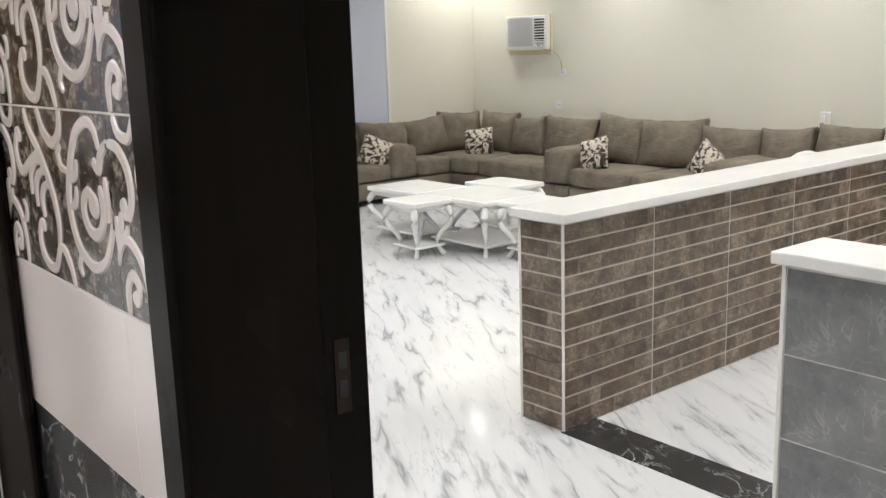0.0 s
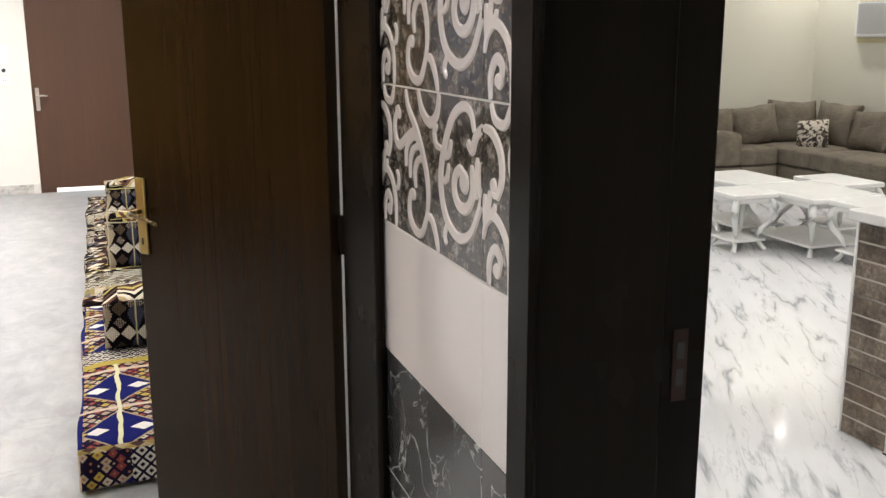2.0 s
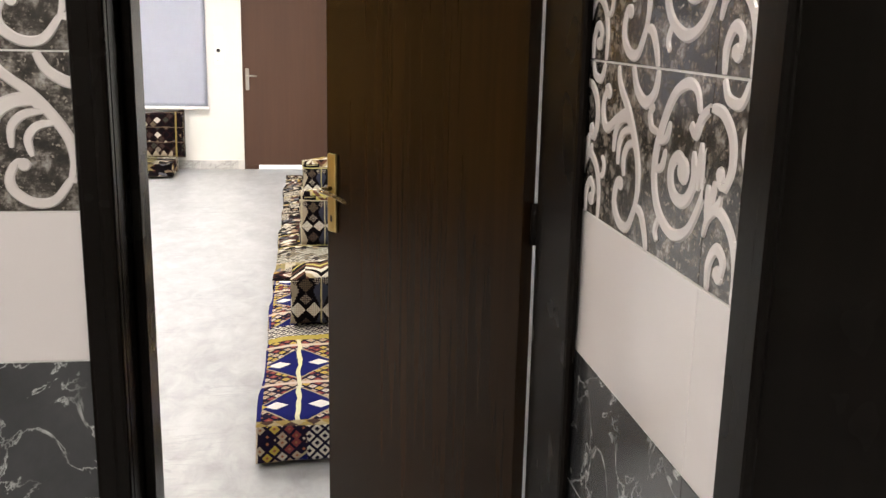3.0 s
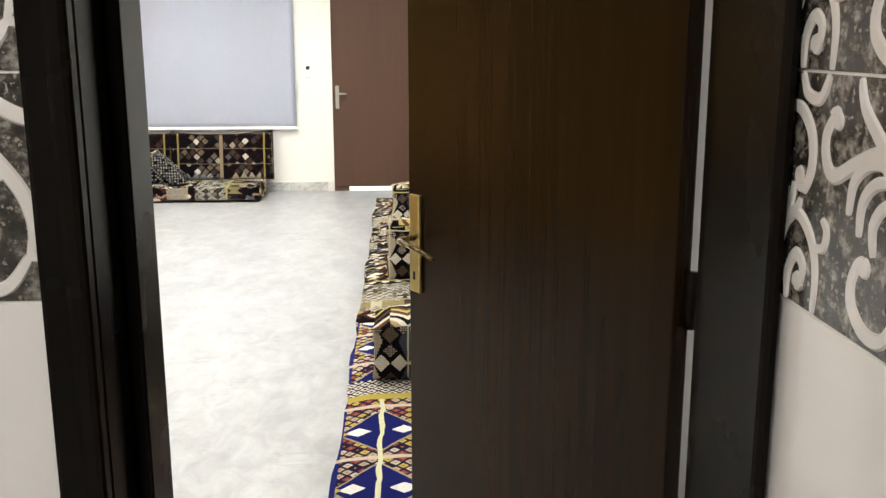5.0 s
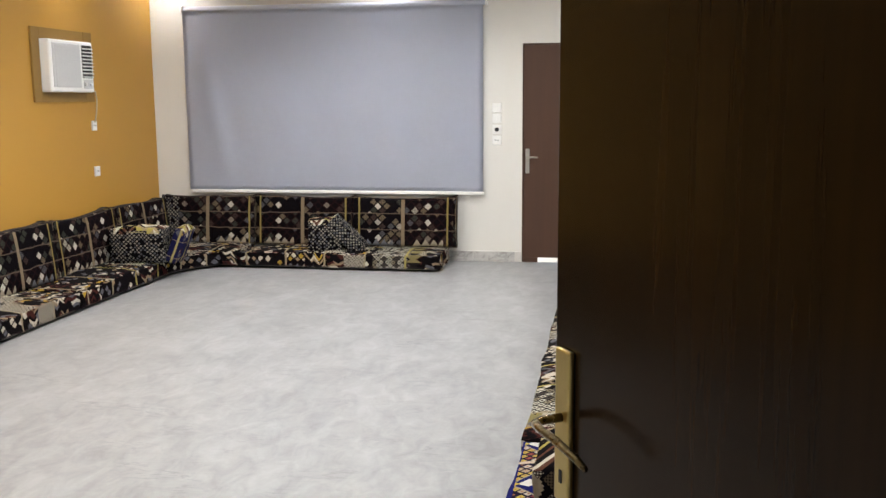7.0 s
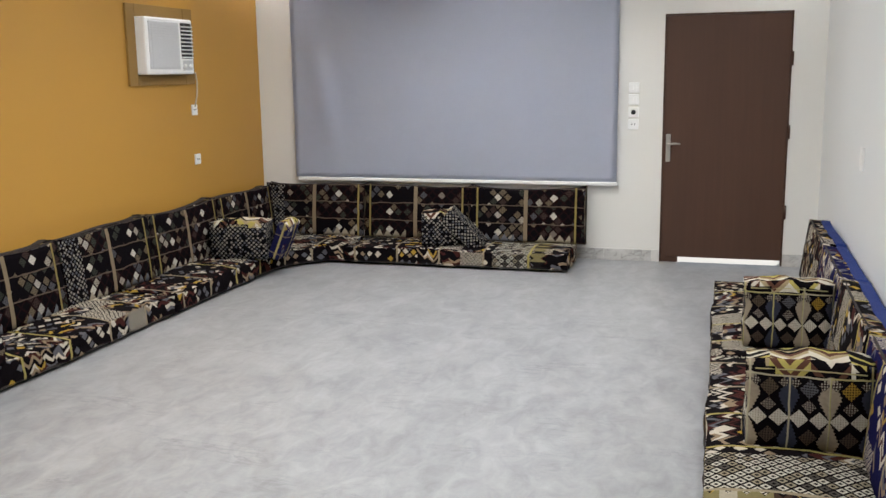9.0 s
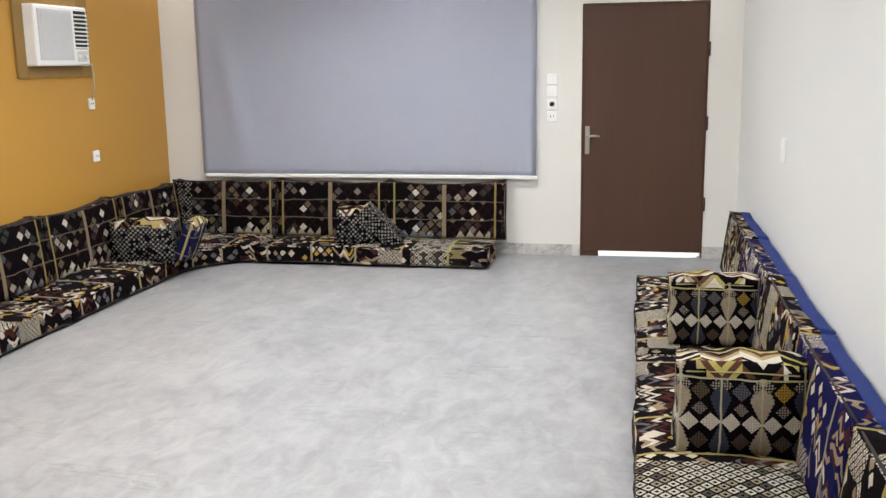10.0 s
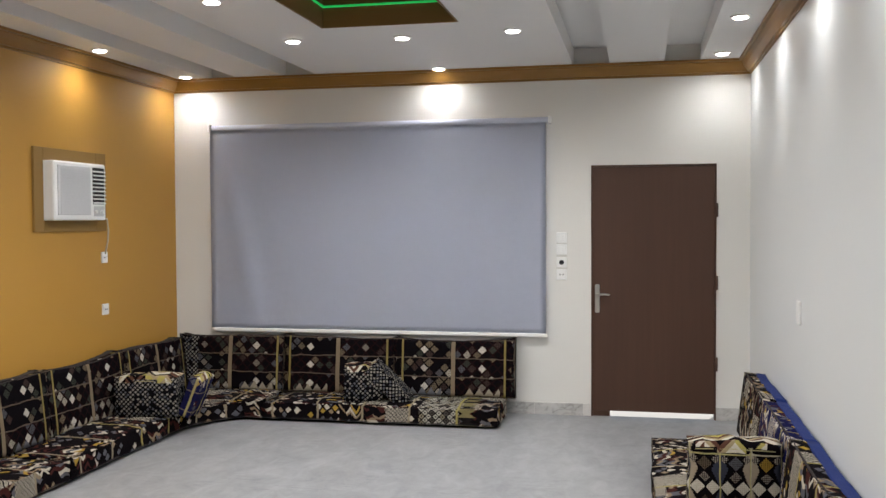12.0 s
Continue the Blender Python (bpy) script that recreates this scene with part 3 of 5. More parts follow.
M_SOFA = velour("grey_brown_velour", (0.20, 0.172, 0.135))
M_WHITEWOOD = plain("white_lacquered_wood", (0.82, 0.82, 0.81), 0.22, 0, 0.03, 12)
M_PLASTIC = plain("white_plastic", (0.86, 0.86, 0.85), 0.35, 0, 0.03, 20)
M_GRILLE = plain("grey_plastic_grille", (0.62, 0.62, 0.63), 0.5, 0, 0.08, 60)
# Near-black parts; on holes and vents the colour stands in for shade inside.
M_DARK = plain("near_black_and_hole_shade", (0.015, 0.015, 0.016), 0.7)
M_BRASS = brass("yellow_brass", (0.60, 0.47, 0.19), 0.24)
# The same brass with the reflection of the dark leaf put into its colour.
M_BRASS_DARKENED = brass("brass_darkened_by_reflection", (0.17, 0.125, 0.06), 0.2)
M_STEEL = brass("brushed_steel", (0.62, 0.60, 0.56), 0.3)
M_GALVANISED = marble("grey_veined_skirting_stone", (0.60, 0.59, 0.57), (0.44, 0.43, 0.42), (0.24, 0.23, 0.22), 7.0, 0.6, (1, 1, 1.4), 0.05, 0.2, 0.8)
M_BLIND = cloth("blue_grey_roller_blind_cloth", (0.62, 0.65, 0.76), 0.7, 0.03)
M_KILIM = kilim("black_kilim_cloth", (0.005, 0.0038, 0.005))
M_KILIM_BARS = kilim_arms("barred_kilim_cloth", (0.005, 0.0038, 0.005))
M_KILIM_NAVY = kilim_bars("navy_kilim_cloth", (0.011, 0.011, 0.045), 0.30, 0.15, 0.07, 0.2)
M_LATTICE = kilim("latticed_kilim_cloth", (0.005, 0.0045, 0.006), share=-1.0, end=9.0)
M_FIELD = kilim_field("black_kilim_mattress_cloth", (0.0055, 0.004, 0.005))
M_ARROWS = kilim_arrows("arrow_kilim_cloth", (0.005, 0.0038, 0.005))
M_LOZENGES = kilim_lozenges("navy_lozenge_mattress_cloth", (0.008, 0.010, 0.075))
M_FIELD_LATTICE = kilim_field("black_kilim_mattress_cloth_with_lattice", (0.0055, 0.004, 0.005), (0.34, 0.66))
M_FIELD_NAVY = kilim_field("navy_kilim_mattress_cloth", (0.008, 0.008, 0.045))
M_NAVY = cloth("royal_blue_backing_cloth", (0.014, 0.028, 0.13))
M_CABLE = plain("pale_cable", (0.55, 0.5, 0.42), 0.5)
M_RECESS = plaster("brown_recess_paint", (0.22, 0.12, 0.035))
M_LAMP = glow("downlight_lens", (1.0, 0.95, 0.88), 30.0)
M_LED = glow("green_led_cord", (0.03, 0.75, 0.16), 0.45)
M_GROUND = plain("pale_concrete_ground", (0.72, 0.70, 0.66), 0.9, 0, 0.15, 2)


# ---- mesh helpers ----
def box(bm, x0, x1, y0, y1, z0, z1, bevel=0.0, seg=2):
    """Adds a box between the given bounds; bevel rounds its edges."""
    m = Matrix.Translation(((x0 + x1) / 2, (y0 + y1) / 2, (z0 + z1) / 2)) @ Matrix.Diagonal((abs(x1 - x0), abs(y1 - y0), abs(z1 - z0), 1))
    vs = bmesh.ops.create_cube(bm, size=1, matrix=m)["verts"]
    if bevel:
        es = list({e for v in vs for e in v.link_edges})
        bmesh.ops.bevel(bm, geom=es, offset=bevel, segments=seg, profile=0.5, affect="EDGES")
    return bm


def boxes(*rows, bevel=0.0):
    bm = bmesh.new()
    for r in rows:
        box(bm, *r, bevel=bevel)
    return bm


def rod(bm, a, b, r, n=12, r2=None):
    a, b = Vector(a), Vector(b)
    d = b - a
    m = Matrix.Translation((a + b) / 2) @ d.to_track_quat("Z", "Y").to_matrix().to_4x4()
    bmesh.ops.create_cone(bm, cap_ends=True, segments=n, radius1=r, radius2=r if r2 is None else r2, depth=d.length, matrix=m)
    return bm


def tube(bm, pts, r, n=8):
    """A bent tube through pts; r may be one radius or one for each point."""
    rs = r if isinstance(r, (list, tuple)) else [r] * len(pts)
    pts = [Vector(p) for p in pts]
    rings = []
    for i, p in enumerate(pts):
        d = (pts[min(i + 1, len(pts) - 1)] - pts[max(i - 1, 0)]).normalized()
        q = d.to_track_quat("Z", "Y")
        rings.append([bm.verts.new(p + q @ Vector((rs[i] * math.cos(2 * math.pi * k / n), rs[i] * math.sin(2 * math.pi * k / n), 0))) for k in range(n)])
    for a, b in zip(rings, rings[1:]):
        for k in range(n):
            bm.faces.new((a[k], a[(k + 1) % n], b[(k + 1) % n], b[k]))
    bm.faces.new(rings[0][::-1])
    bm.faces.new(rings[-1])
    return bm


def puffed(bm, w, d, h, puff=0.25, n=8, lump=0.006, seed=0.0, pinch=0.5):
    """A stuffed cushion centred on the origin, w by d by h: its thin way bulges, its outline is drawn in a little between the corners."""
    vs = bmesh.ops.create_cube(bm, size=2)["verts"]
    bmesh.ops.subdivide_edges(bm, edges=list({e for v in vs for e in v.link_edges}), cuts=n, use_grid_fill=True)
    size = (w, d, h)
    thin = size.index(min(size))
    p, q = [k for k in range(3) if k != thin]
    for v in bm.verts:
        c = list(v.co)
        fp, fq = 1 - abs(c[p]) ** 3.5, 1 - abs(c[q]) ** 3.5
        out = [0.0, 0.0, 0.0]
        out[thin] = c[thin] * (1 - puff * (1 - fp * fq) * 1.6)
        out[p] = c[p] * (1 - puff * pinch * 0.18 * (1 - c[q] ** 2)) 
        out[q] = c[q] * (1 - puff * pinch * 0.18 * (1 - c[p] ** 2))
        co = Vector([o * k / 2 for o, k in zip(out, size)])
        k = noise.noise(Vector((co.x * 6 + seed, co.y * 6, co.z * 6))) + 0.5 * noise.noise(Vector((co.x * 15, co.y * 15 + seed, co.z * 15)))
        v.co = co + co.normalized() * k * lump
    return bm


def metre_uv(bm):
    """Box-mapped UVs in metres."""
    lay = bm.loops.layers.uv.verify()
    bm.normal_update()
    for f in bm.faces:
        a = [abs(c) for c in f.normal]
        k = a.index(max(a))
        for lp in f.loops:
            c = lp.vert.co
            lp[lay].uv = ((c.y, c.z), (c.x, c.z), (c.x, c.y))[k]


def mesh_from(name, bm, mat, smooth=False):
    metre_uv(bm)
    me = bpy.data.meshes.new(name)
    bm.to_mesh(me)
    bm.free()
    for m in (mat if isinstance(mat, (list, tuple)) else [mat]):
        me.materials.append(m)
    if smooth:
        me.polygons.foreach_set("use_smooth", [True] * len(me.polygons))
    return me


def part(name, bm, mat, parent=None, label="", m=None, smooth=False):
    """Links bm as one mesh object, under parent where given."""
    ob = new(name, mesh_from(name, bm, mat, smooth))
    if m is not None:
        ob.matrix_basis = m
    if parent is not None:
        ob.parent = parent
    return tagged(ob, label)


def share(name, me, parent, m, label=""):
    """Another object on a mesh that exists."""
    ob = new(name, me)
    ob.parent = parent
    ob.matrix_basis = m
    return tagged(ob, label)


def thing(name, label, category, m=None, group=""):
    ob = new(name)
    ob.empty_display_size = 0.1
    if m is not None:
        ob.matrix_basis = m
    return tagged(ob, label, category, group)


def setting(name, bm, mat, label="", smooth=False):
    return tagged(part(name, bm, mat, None, label, None, smooth), kind="structure")


# ---- the sitting room: walls, floor, ceiling ----
XL, XR, YN, ZC = -3.675, 1.243, -8.31, 2.86     # left wall, right wall, entrance wall, ceiling
YL = -8.586                                     # lobby face of the entrance wall
TOP = 3.15

setting("floor", boxes((XL - 0.3, 1.43, -8.42, 0.02, -0.2, 0)), M_FLOOR, "pale grey clouded stone floor with a dull shine")
far = setting("wall_far", boxes((XL - 0.25, -3.0, 0, 0.25, 0, TOP), (-3.0, -0.6, 0, 0.25, 0, 0.85), (-3.0, -0.6, 0, 0.25, 2.3, TOP), (-0.6, 0.0, 0, 0.25, 0, TOP),
                                (0.0, 0.985, 0, 0.25, 2.05, TOP), (0.985, XR + 0.2, 0, 0.25, 0, TOP)), M_CREAM, "cream painted wall with a covered window and a door")
setting("wall_left", boxes((XL - 0.25, XL, -8.6, 0, 0, TOP)), M_OCHRE, "ochre painted wall")
setting("wall_right", boxes((XR, 1.545, YN, 0, 0, TOP)), M_WHITE_WALL, "satin white painted wall")
setting("wall_entrance", boxes((XL, 0.229, YL + 0.012, YN, 0, TOP), (0.229, 1.243, YL + 0.012, YN, 2.2, TOP)), M_CREAM, "painted wall round the sitting room doorway")

# ceiling: beams with sunk strips between them and a deeper tray in the middle
TX0, TX1, TY0, TY1 = -1.63, -0.73, -4.8, -1.93
bm = bmesh.new()
strips = [(-3.31, -3.046), (-2.62, -2.32), (-0.14, 0.15), (0.577, 0.859)]
edges = [XL] + [e for s in strips for e in s] + [XR]
for i in range(0, len(edges), 2):
    a, b = edges[i], edges[i + 1]
    if a < TX0 < b:
        box(bm, a, TX0, YN, 0, ZC, ZC + 0.14)
        box(bm, TX1, b, YN, 0, ZC, ZC + 0.14)
        box(bm, TX0, TX1, TY1, 0, ZC, ZC + 0.14)
        box(bm, TX0, TX1, YN, TY0, ZC, ZC + 0.14)
    else:
        box(bm, a, b, YN, 0, ZC, ZC + 0.14)
box(bm, XL - 0.2, TX0, YN, 0.1, ZC + 0.14, TOP)
box(bm, TX1, XR + 0.2, YN, 0.1, ZC + 0.14, TOP)
box(bm, TX0, TX1, TY1, 0.1, ZC + 0.14, TOP)
box(bm, TX0, TX1, YN, TY0, ZC + 0.14, TOP)
box(bm, TX0 - 0.2, TX1 + 0.2, TY0 - 0.2, TY1 + 0.2, TOP, TOP + 0.1)
setting("ceiling", bm, M_CEIL, "white false ceiling with sunk strips")
tray = boxes((TX0, TX0 + 0.012, TY0, TY1, ZC - 0.004, TOP), (TX1 - 0.012, TX1, TY0, TY1, ZC - 0.004, TOP), (TX0 + 0.012, TX1 - 0.012, TY0, TY0 + 0.012, ZC - 0.004, TOP),
             (TX0 + 0.012, TX1 - 0.012, TY1 - 0.012, TY1, ZC - 0.004, TOP), (TX0 + 0.012, TX1 - 0.012, TY0 + 0.012, TY1 - 0.012, TOP - 0.012, TOP))
setting("trim_tray", tray, M_RECESS, "brown painted ceiling tray")
led = thing("led_strip", "green glowing led cord lying round the ceiling tray", "led strip")
bm = bmesh.new()
zz = ZC + 0.13
a, b, c, d = (TX0 + 0.02, TY0 + 0.02, zz), (TX1 - 0.02, TY0 + 0.02, zz), (TX1 - 0.02, TY1 - 0.02, zz), (TX0 + 0.02, TY1 - 0.02, zz)
for p, q in ((a, b), (b, c), (c, d), (d, a)):
    rod(bm, p, q, 0.008, 8)
part("cord", bm, M_LED, led)


def cornice(name, p0, p1, inward):
    """A stepped moulding along the top of a wall, from p0 to p1 (x, y), standing out along inward."""
    prof = [(0, 0), (0.012, 0), (0.012, 0.018), (0.03, 0.018), (0.038, 0.03), (0.06, 0.055), (0.075, 0.085), (0.075, 0.093), (0.10, 0.093), (0.10, 0.112), (0, 0.112)]
    bm = bmesh.new()
    d = (Vector(p1) - Vector(p0)).normalized()
    ends = []
    for p, s in ((p0, 1), (p1, -1)):
        ends.append([bm.verts.new((p[0] + inward[0] * o + d.x * o * s, p[1] + inward[1] * o + d.y * o * s, ZC - 0.113 + h)) for o, h in prof])
    for i in range(len(prof) - 1):
        bm.faces.new((ends[0][i], ends[0][i + 1], ends[1][i + 1], ends[1][i]))
    bm.faces.new(ends[0])
    bm.faces.new(ends[1])
    bmesh.ops.recalc_face_normals(bm, faces=bm.faces)
    setting(name, bm, M_CORNICE, "brown gold stepped plaster cornice")


cornice("trim_cornice_far", (XL, 0), (XR, 0), (0, -1))
cornice("trim_cornice_left", (XL, 0), (XL, YN), (1, 0))
cornice("trim_cornice_right", (XR, 0), (XR, YN), (-1, 0))
cornice("trim_cornice_near", (XL, YN), (XR, YN), (0, 1))

# skirting of stone lengths
sk = setting("baseboard", boxes((XL + 0.012, -0.002, -0.010, 0, 0, 0.1)), M_GROUT, "pale stone skirting")
skme = mesh_from("skirting_stone", boxes((-0.1985, 0.1985, -0.006, 0.006, -0.049, 0.049), bevel=0.0015), M_GALVANISED)
for i in range(9):
    share("stone", skme, sk, pose(XL + 0.21 + i * 0.4, -0.0135, 0.05))
sk2 = setting("baseboard_corner", boxes((0.985, XR - 0.002, -0.012, 0, 0, 0.1), bevel=0.002), M_GALVANISED, "pale stone skirting")
setting("baseboard_right", boxes((XR - 0.012, XR, YN + 0.01, -0.014, 0, 0.1), bevel=0.002), M_GALVANISED, "pale stone skirting")
setting("baseboard_left", boxes((XL, XL + 0.012, YN + 0.01, -0.022, 0, 0.1), bevel=0.002), M_GALVANISED, "pale stone skirting")

# ---- downlights ----
lamp_ring = mesh_from("ring", None or (lambda b: (bmesh.ops.create_cone(b, cap_ends=True, segments=28, radius1=0.058, radius2=0.064, depth=0.008), b)[1])(bmesh.new()), M_PLASTIC, True)
lamp_lens = mesh_from("lens", (lambda b: (bmesh.ops.create_cone(b, cap_ends=True, segments=28, radius1=0.045, radius2=0.047, depth=0.008), b)[1])(bmesh.new()), M_LAMP, True)


def downlight(x, y, z, power, group, size=166):
    t = thing("downlight", "round white recessed downlight, lit", "ceiling light", pose(x, y, z), group)
    share("ring", lamp_ring, t, pose(0, 0, -0.0045))
    share("lens", lamp_lens, t, pose(0, 0, -0.010), "glowing lens")
    lt = new("downlight_beam", bpy.data.lights.new("downlight_beam", "SPOT"))
    lt.data.energy, lt.data.color = power, (1.0, 0.985, 0.955)
    lt.data.spot_size, lt.data.spot_blend, lt.data.shadow_soft_size = radians(size), 0.85, 0.04
    lt.matrix_world = pose(x, y, z - 0.02)
    return t


P_ROOM = 58
for y in (-0.22, -1.55, -2.88, -4.2, -5.5, -6.8):
    downlight(-3.45, y, ZC, P_ROOM * (0.50 if y > -1 else 0.55), "sitting room downlights")
    downlight(0.995, y - 0.14, ZC, P_ROOM * (0.50 if y > -1 else 0.55), "sitting room downlights")
for x, y in ((-1.235, -0.15), (-1.967, -1.56), (-1.2, -1.51), (-0.433, -1.58), (-1.99, -2.79), (-0.42, -2.85), (-1.99, -4.05), (-0.42, -4.05), (-1.97, -5.3), (-1.2, -5.3), (-0.43, -5.3), (-1.2, -7.4)):
    downlight(x, y, ZC, P_ROOM * (0.40 if y > -1 else 1.8), "sitting room downlights")

# ---- window blind, back door, switches on the far wall ----
blind = thing("roller_blind", "blue-grey roller blind let down over a wide window", "roller blind")
bm = bmesh.new()
nx, nz = 60, 40
grid = [[bm.verts.new((-3.312 + 2.946 * i / nx, -0.052 + 0.006 * noise.noise(Vector((i * 0.16, j * 0.05, 3))) + 0.003 * math.sin(i * 0.7 + j * 0.12) * (1 - j / nz) - 0.030 * math.exp(-((i - 9 + j * 0.16) / 2.0) ** 2) * math.exp(-((j - 18) / 14) ** 2), 0.675 + 1.735 * j / nz)) for j in range(nz + 1)] for i in range(nx + 1)]
for i in range(nx):
    for j in range(nz):
        bm.faces.new((grid[i][j], grid[i + 1][j], grid[i + 1][j + 1], grid[i][j + 1]))
bmesh.ops.solidify(bm, geom=bm.faces[:], thickness=0.0015)
part("cloth", bm, M_BLIND, blind, "", None, True)
part("bottom_bar", boxes((-3.29, -0.355, -0.062, -0.042, 0.645, 0.676), bevel=0.006), M_PLASTIC, blind, "white plastic bottom bar")
part("roller", rod(bmesh.new(), (-3.30, -0.04, 2.425), (-0.345, -0.04, 2.425), 0.024, 16), M_BLIND, blind, "", None, True)
part("bracket", boxes((-3.325, -3.302, -0.075, 0.0, 2.395, 2.455), bevel=0.004), M_PLASTIC, blind)
part("bracket", boxes((-0.343, -0.322, -0.075, 0.0, 2.395, 2.455), bevel=0.004), M_PLASTIC, blind)
win = tagged(new("window_1"), "wide window hidden behind the blind", kind="structure")
part("window_frame", boxes((-3.0, -2.95, 0.1, 0.16, 0.85, 2.3), (-0.65, -0.6, 0.1, 0.16, 0.85, 2.3), (-2.95, -0.65, 0.1, 0.16, 0.85, 0.9), (-2.95, -0.65, 0.1, 0.16, 2.25, 2.3), (-1.83, -1.77, 0.1, 0.16, 0.9, 2.25)), M_PLASTIC, win)
# Unseen panel added to stop daylight from outlining the window on the blind.
part("shutter", boxes((-2.95, -0.65, 0.165, 0.19, 0.85, 2.3)), M_GRILLE, win, "unseen opaque panel added to keep daylight off the blind")

bd = thing("back_door", "closed reddish-brown metal door with daylight under it", "door")
part("leaf", boxes((0.012, 0.972, 0.0, 0.045, 0.046, 2.035), bevel=0.004), M_BACKDOOR, bd)
# Added strip that blocks the daylight under this end of the leaf.
part("sweep", boxes((0.013, 0.150, 0.006, 0.040, 0.001, 0.0455), bevel=0.002), M_BACKDOOR, bd, "strip added under the leaf to shorten the slit of daylight")
part("frame", boxes((0.0, 0.012, -0.006, 0.1, 0, 2.05), (0.973, 0.985, -0.006, 0.1, 0, 2.05), (0.012, 0.973, -0.006, 0.1, 2.037, 2.05), bevel=0.002), M_BACKDOOR, bd)
h = part("handle_plate", boxes((0.030, 0.068, -0.008, 0.0, 0.85, 1.08), bevel=0.006), M_STEEL, bd, "brushed steel handle plate")
bm = bmesh.new()
tube(bm, [(0.049, -0.006, 1.0), (0.049, -0.045, 1.0), (0.06, -0.052, 1.0), (0.10, -0.052, 1.004), (0.15, -0.05, 1.0)], [0.010, 0.010, 0.010, 0.009, 0.007], 10)
part("lever", bm, M_STEEL, h, "", None, True)
for z in (0.45, 1.1, 1.68):
    part("hinge", rod(bmesh.new(), (0.988, -0.012, z - 0.055), (0.988, -0.012, z + 0.055), 0.010, 10), M_BACKDOOR, bd, "", None, True)


def wall_plate(name, label, cat, m, w, hgt, kind, group=""):
    """A white switch or socket plate on a wall; local -y faces the room."""
    t = thing(name, label, cat, m, group)
    part("plate", boxes((-w / 2, w / 2, -0.014, 0, -hgt / 2, hgt / 2), bevel=0.003), M_PLASTIC, t)
    if kind == "switch":
        part("rocker", boxes((-w * 0.3, -0.002, -0.018, -0.012, -hgt * 0.28, hgt * 0.28), bevel=0.002), M_PLASTIC, t)
        part("rocker", boxes((0.002, w * 0.3, -0.018, -0.012, -hgt * 0.28, hgt * 0.28), bevel=0.002), M_PLASTIC, t)
    elif kind == "dial":
        part("dial", rod(bmesh.new(), (0, -0.012, 0), (0, -0.022, 0), 0.020, 16), M_DARK, t, "black round dial", None, True)
    else:
        for x in (-0.012, 0.012):
            part("pin_hole", boxes((x - 0.004, x + 0.004, -0.0155, -0.0135, -0.006, 0.006)), M_DARK, t)
    return t


for z, k in ((1.462, "switch"), (1.365, "switch"), (1.26, "dial"), (1.16, "socket")):
    wall_plate("light_switch" if k == "switch" else ("dimmer" if k == "dial" else "socket"), "white plastic %s plate on the cream wall" % ("switch" if k == "switch" else ("dimmer" if k == "dial" else "socket")),
               "switch" if k != "socket" else "socket", pose(-0.24, 0, z), 0.086, 0.086, k, "switch column")
wall_plate("socket", "white plastic air conditioner socket on the ochre wall", "socket", pose(XL, -1.177, 1.337, 0, 0, 90), 0.075, 0.085, "socket")
wall_plate("socket", "white plastic socket on the ochre wall", "socket", pose(XL, -1.173, 0.935, 0, 0, 90), 0.08, 0.085, "socket")
wall_plate("socket", "white plastic plate on the white wall", "socket", pose(XR, -2.39, 1.10, 0, 0, -90), 0.08, 0.13, "switch")


def air_conditioner(m, label, surround, cable, w, hh, d, rim):
    """A window air conditioner through a wall; local -y faces the room, origin at the middle of its back."""
    t = thing("air_conditioner", label, "air conditioner", m)
    part("body", boxes((-w / 2, w / 2, -d, 0, -hh / 2, hh / 2), bevel=0.014), M_PLASTIC, t)
    g = part("grille", boxes((-w / 2 + 0.04, w * 0.18, -d - 0.006, -d + 0.004, -hh / 2 + 0.04, hh / 2 - 0.03), bevel=0.004), M_GRILLE, t, "pale grey slotted air grille")
    slat = mesh_from("slat", boxes((-w * 0.27 , w * 0.27, -0.003, 0.003, -0.003, 0.003)), M_GRILLE)
    for i in range(16):
        share("slat", slat, g, pose(-w * 0.125, -d - 0.008, -hh / 2 + 0.055 + i * 0.0205))
    # A dark plate gives the shade inside the outlet.
    v = part("vent", boxes((w * 0.23, w / 2 - 0.025, -d - 0.003, -d + 0.004, -0.09, hh / 2 - 0.03)), M_DARK, t, "dark outlet with white louvres")
    lou = mesh_from("louvre", boxes((-w * 0.125, w * 0.125, -0.012, 0.002, -0.0035, 0.0035)), M_PLASTIC)
    for i in range(9):
        share("louvre", lou, v, pose(w * 0.35, -d - 0.002, -0.078 + i * 0.029, 25))
    part("control_panel", boxes((w * 0.25, w / 2 - 0.03, -d - 0.004, -d + 0.004, -hh / 2 + 0.03, -0.105), bevel=0.003), M_GRILLE, t)
    for x in (0.27, 0.40):
        part("knob", rod(bmesh.new(), (w * x, -d, -0.145), (w * x, -d - 0.018, -0.145), 0.014, 14), M_PLASTIC, t, "", None, True)
    a, b, lo, hi = rim
    part("surround", boxes((a, -w / 2 - 0.002, -0.02, -0.001, lo, hi), (w / 2 + 0.002, b, -0.02, -0.001, lo, hi), (-w / 2, w / 2, -0.02, -0.001, lo, -hh / 2 - 0.002), (-w / 2, w / 2, -0.02, -0.001, hh / 2 + 0.002, hi), bevel=0.002), surround, t)
    bm = bmesh.new()
    tube(bm, cable, 0.006, 8)
    part("power_cord", bm, M_CABLE, t, "", None, True)
    return t


M_SURROUND = plaster("dull_brown_surround_paint", (0.27, 0.155, 0.036))
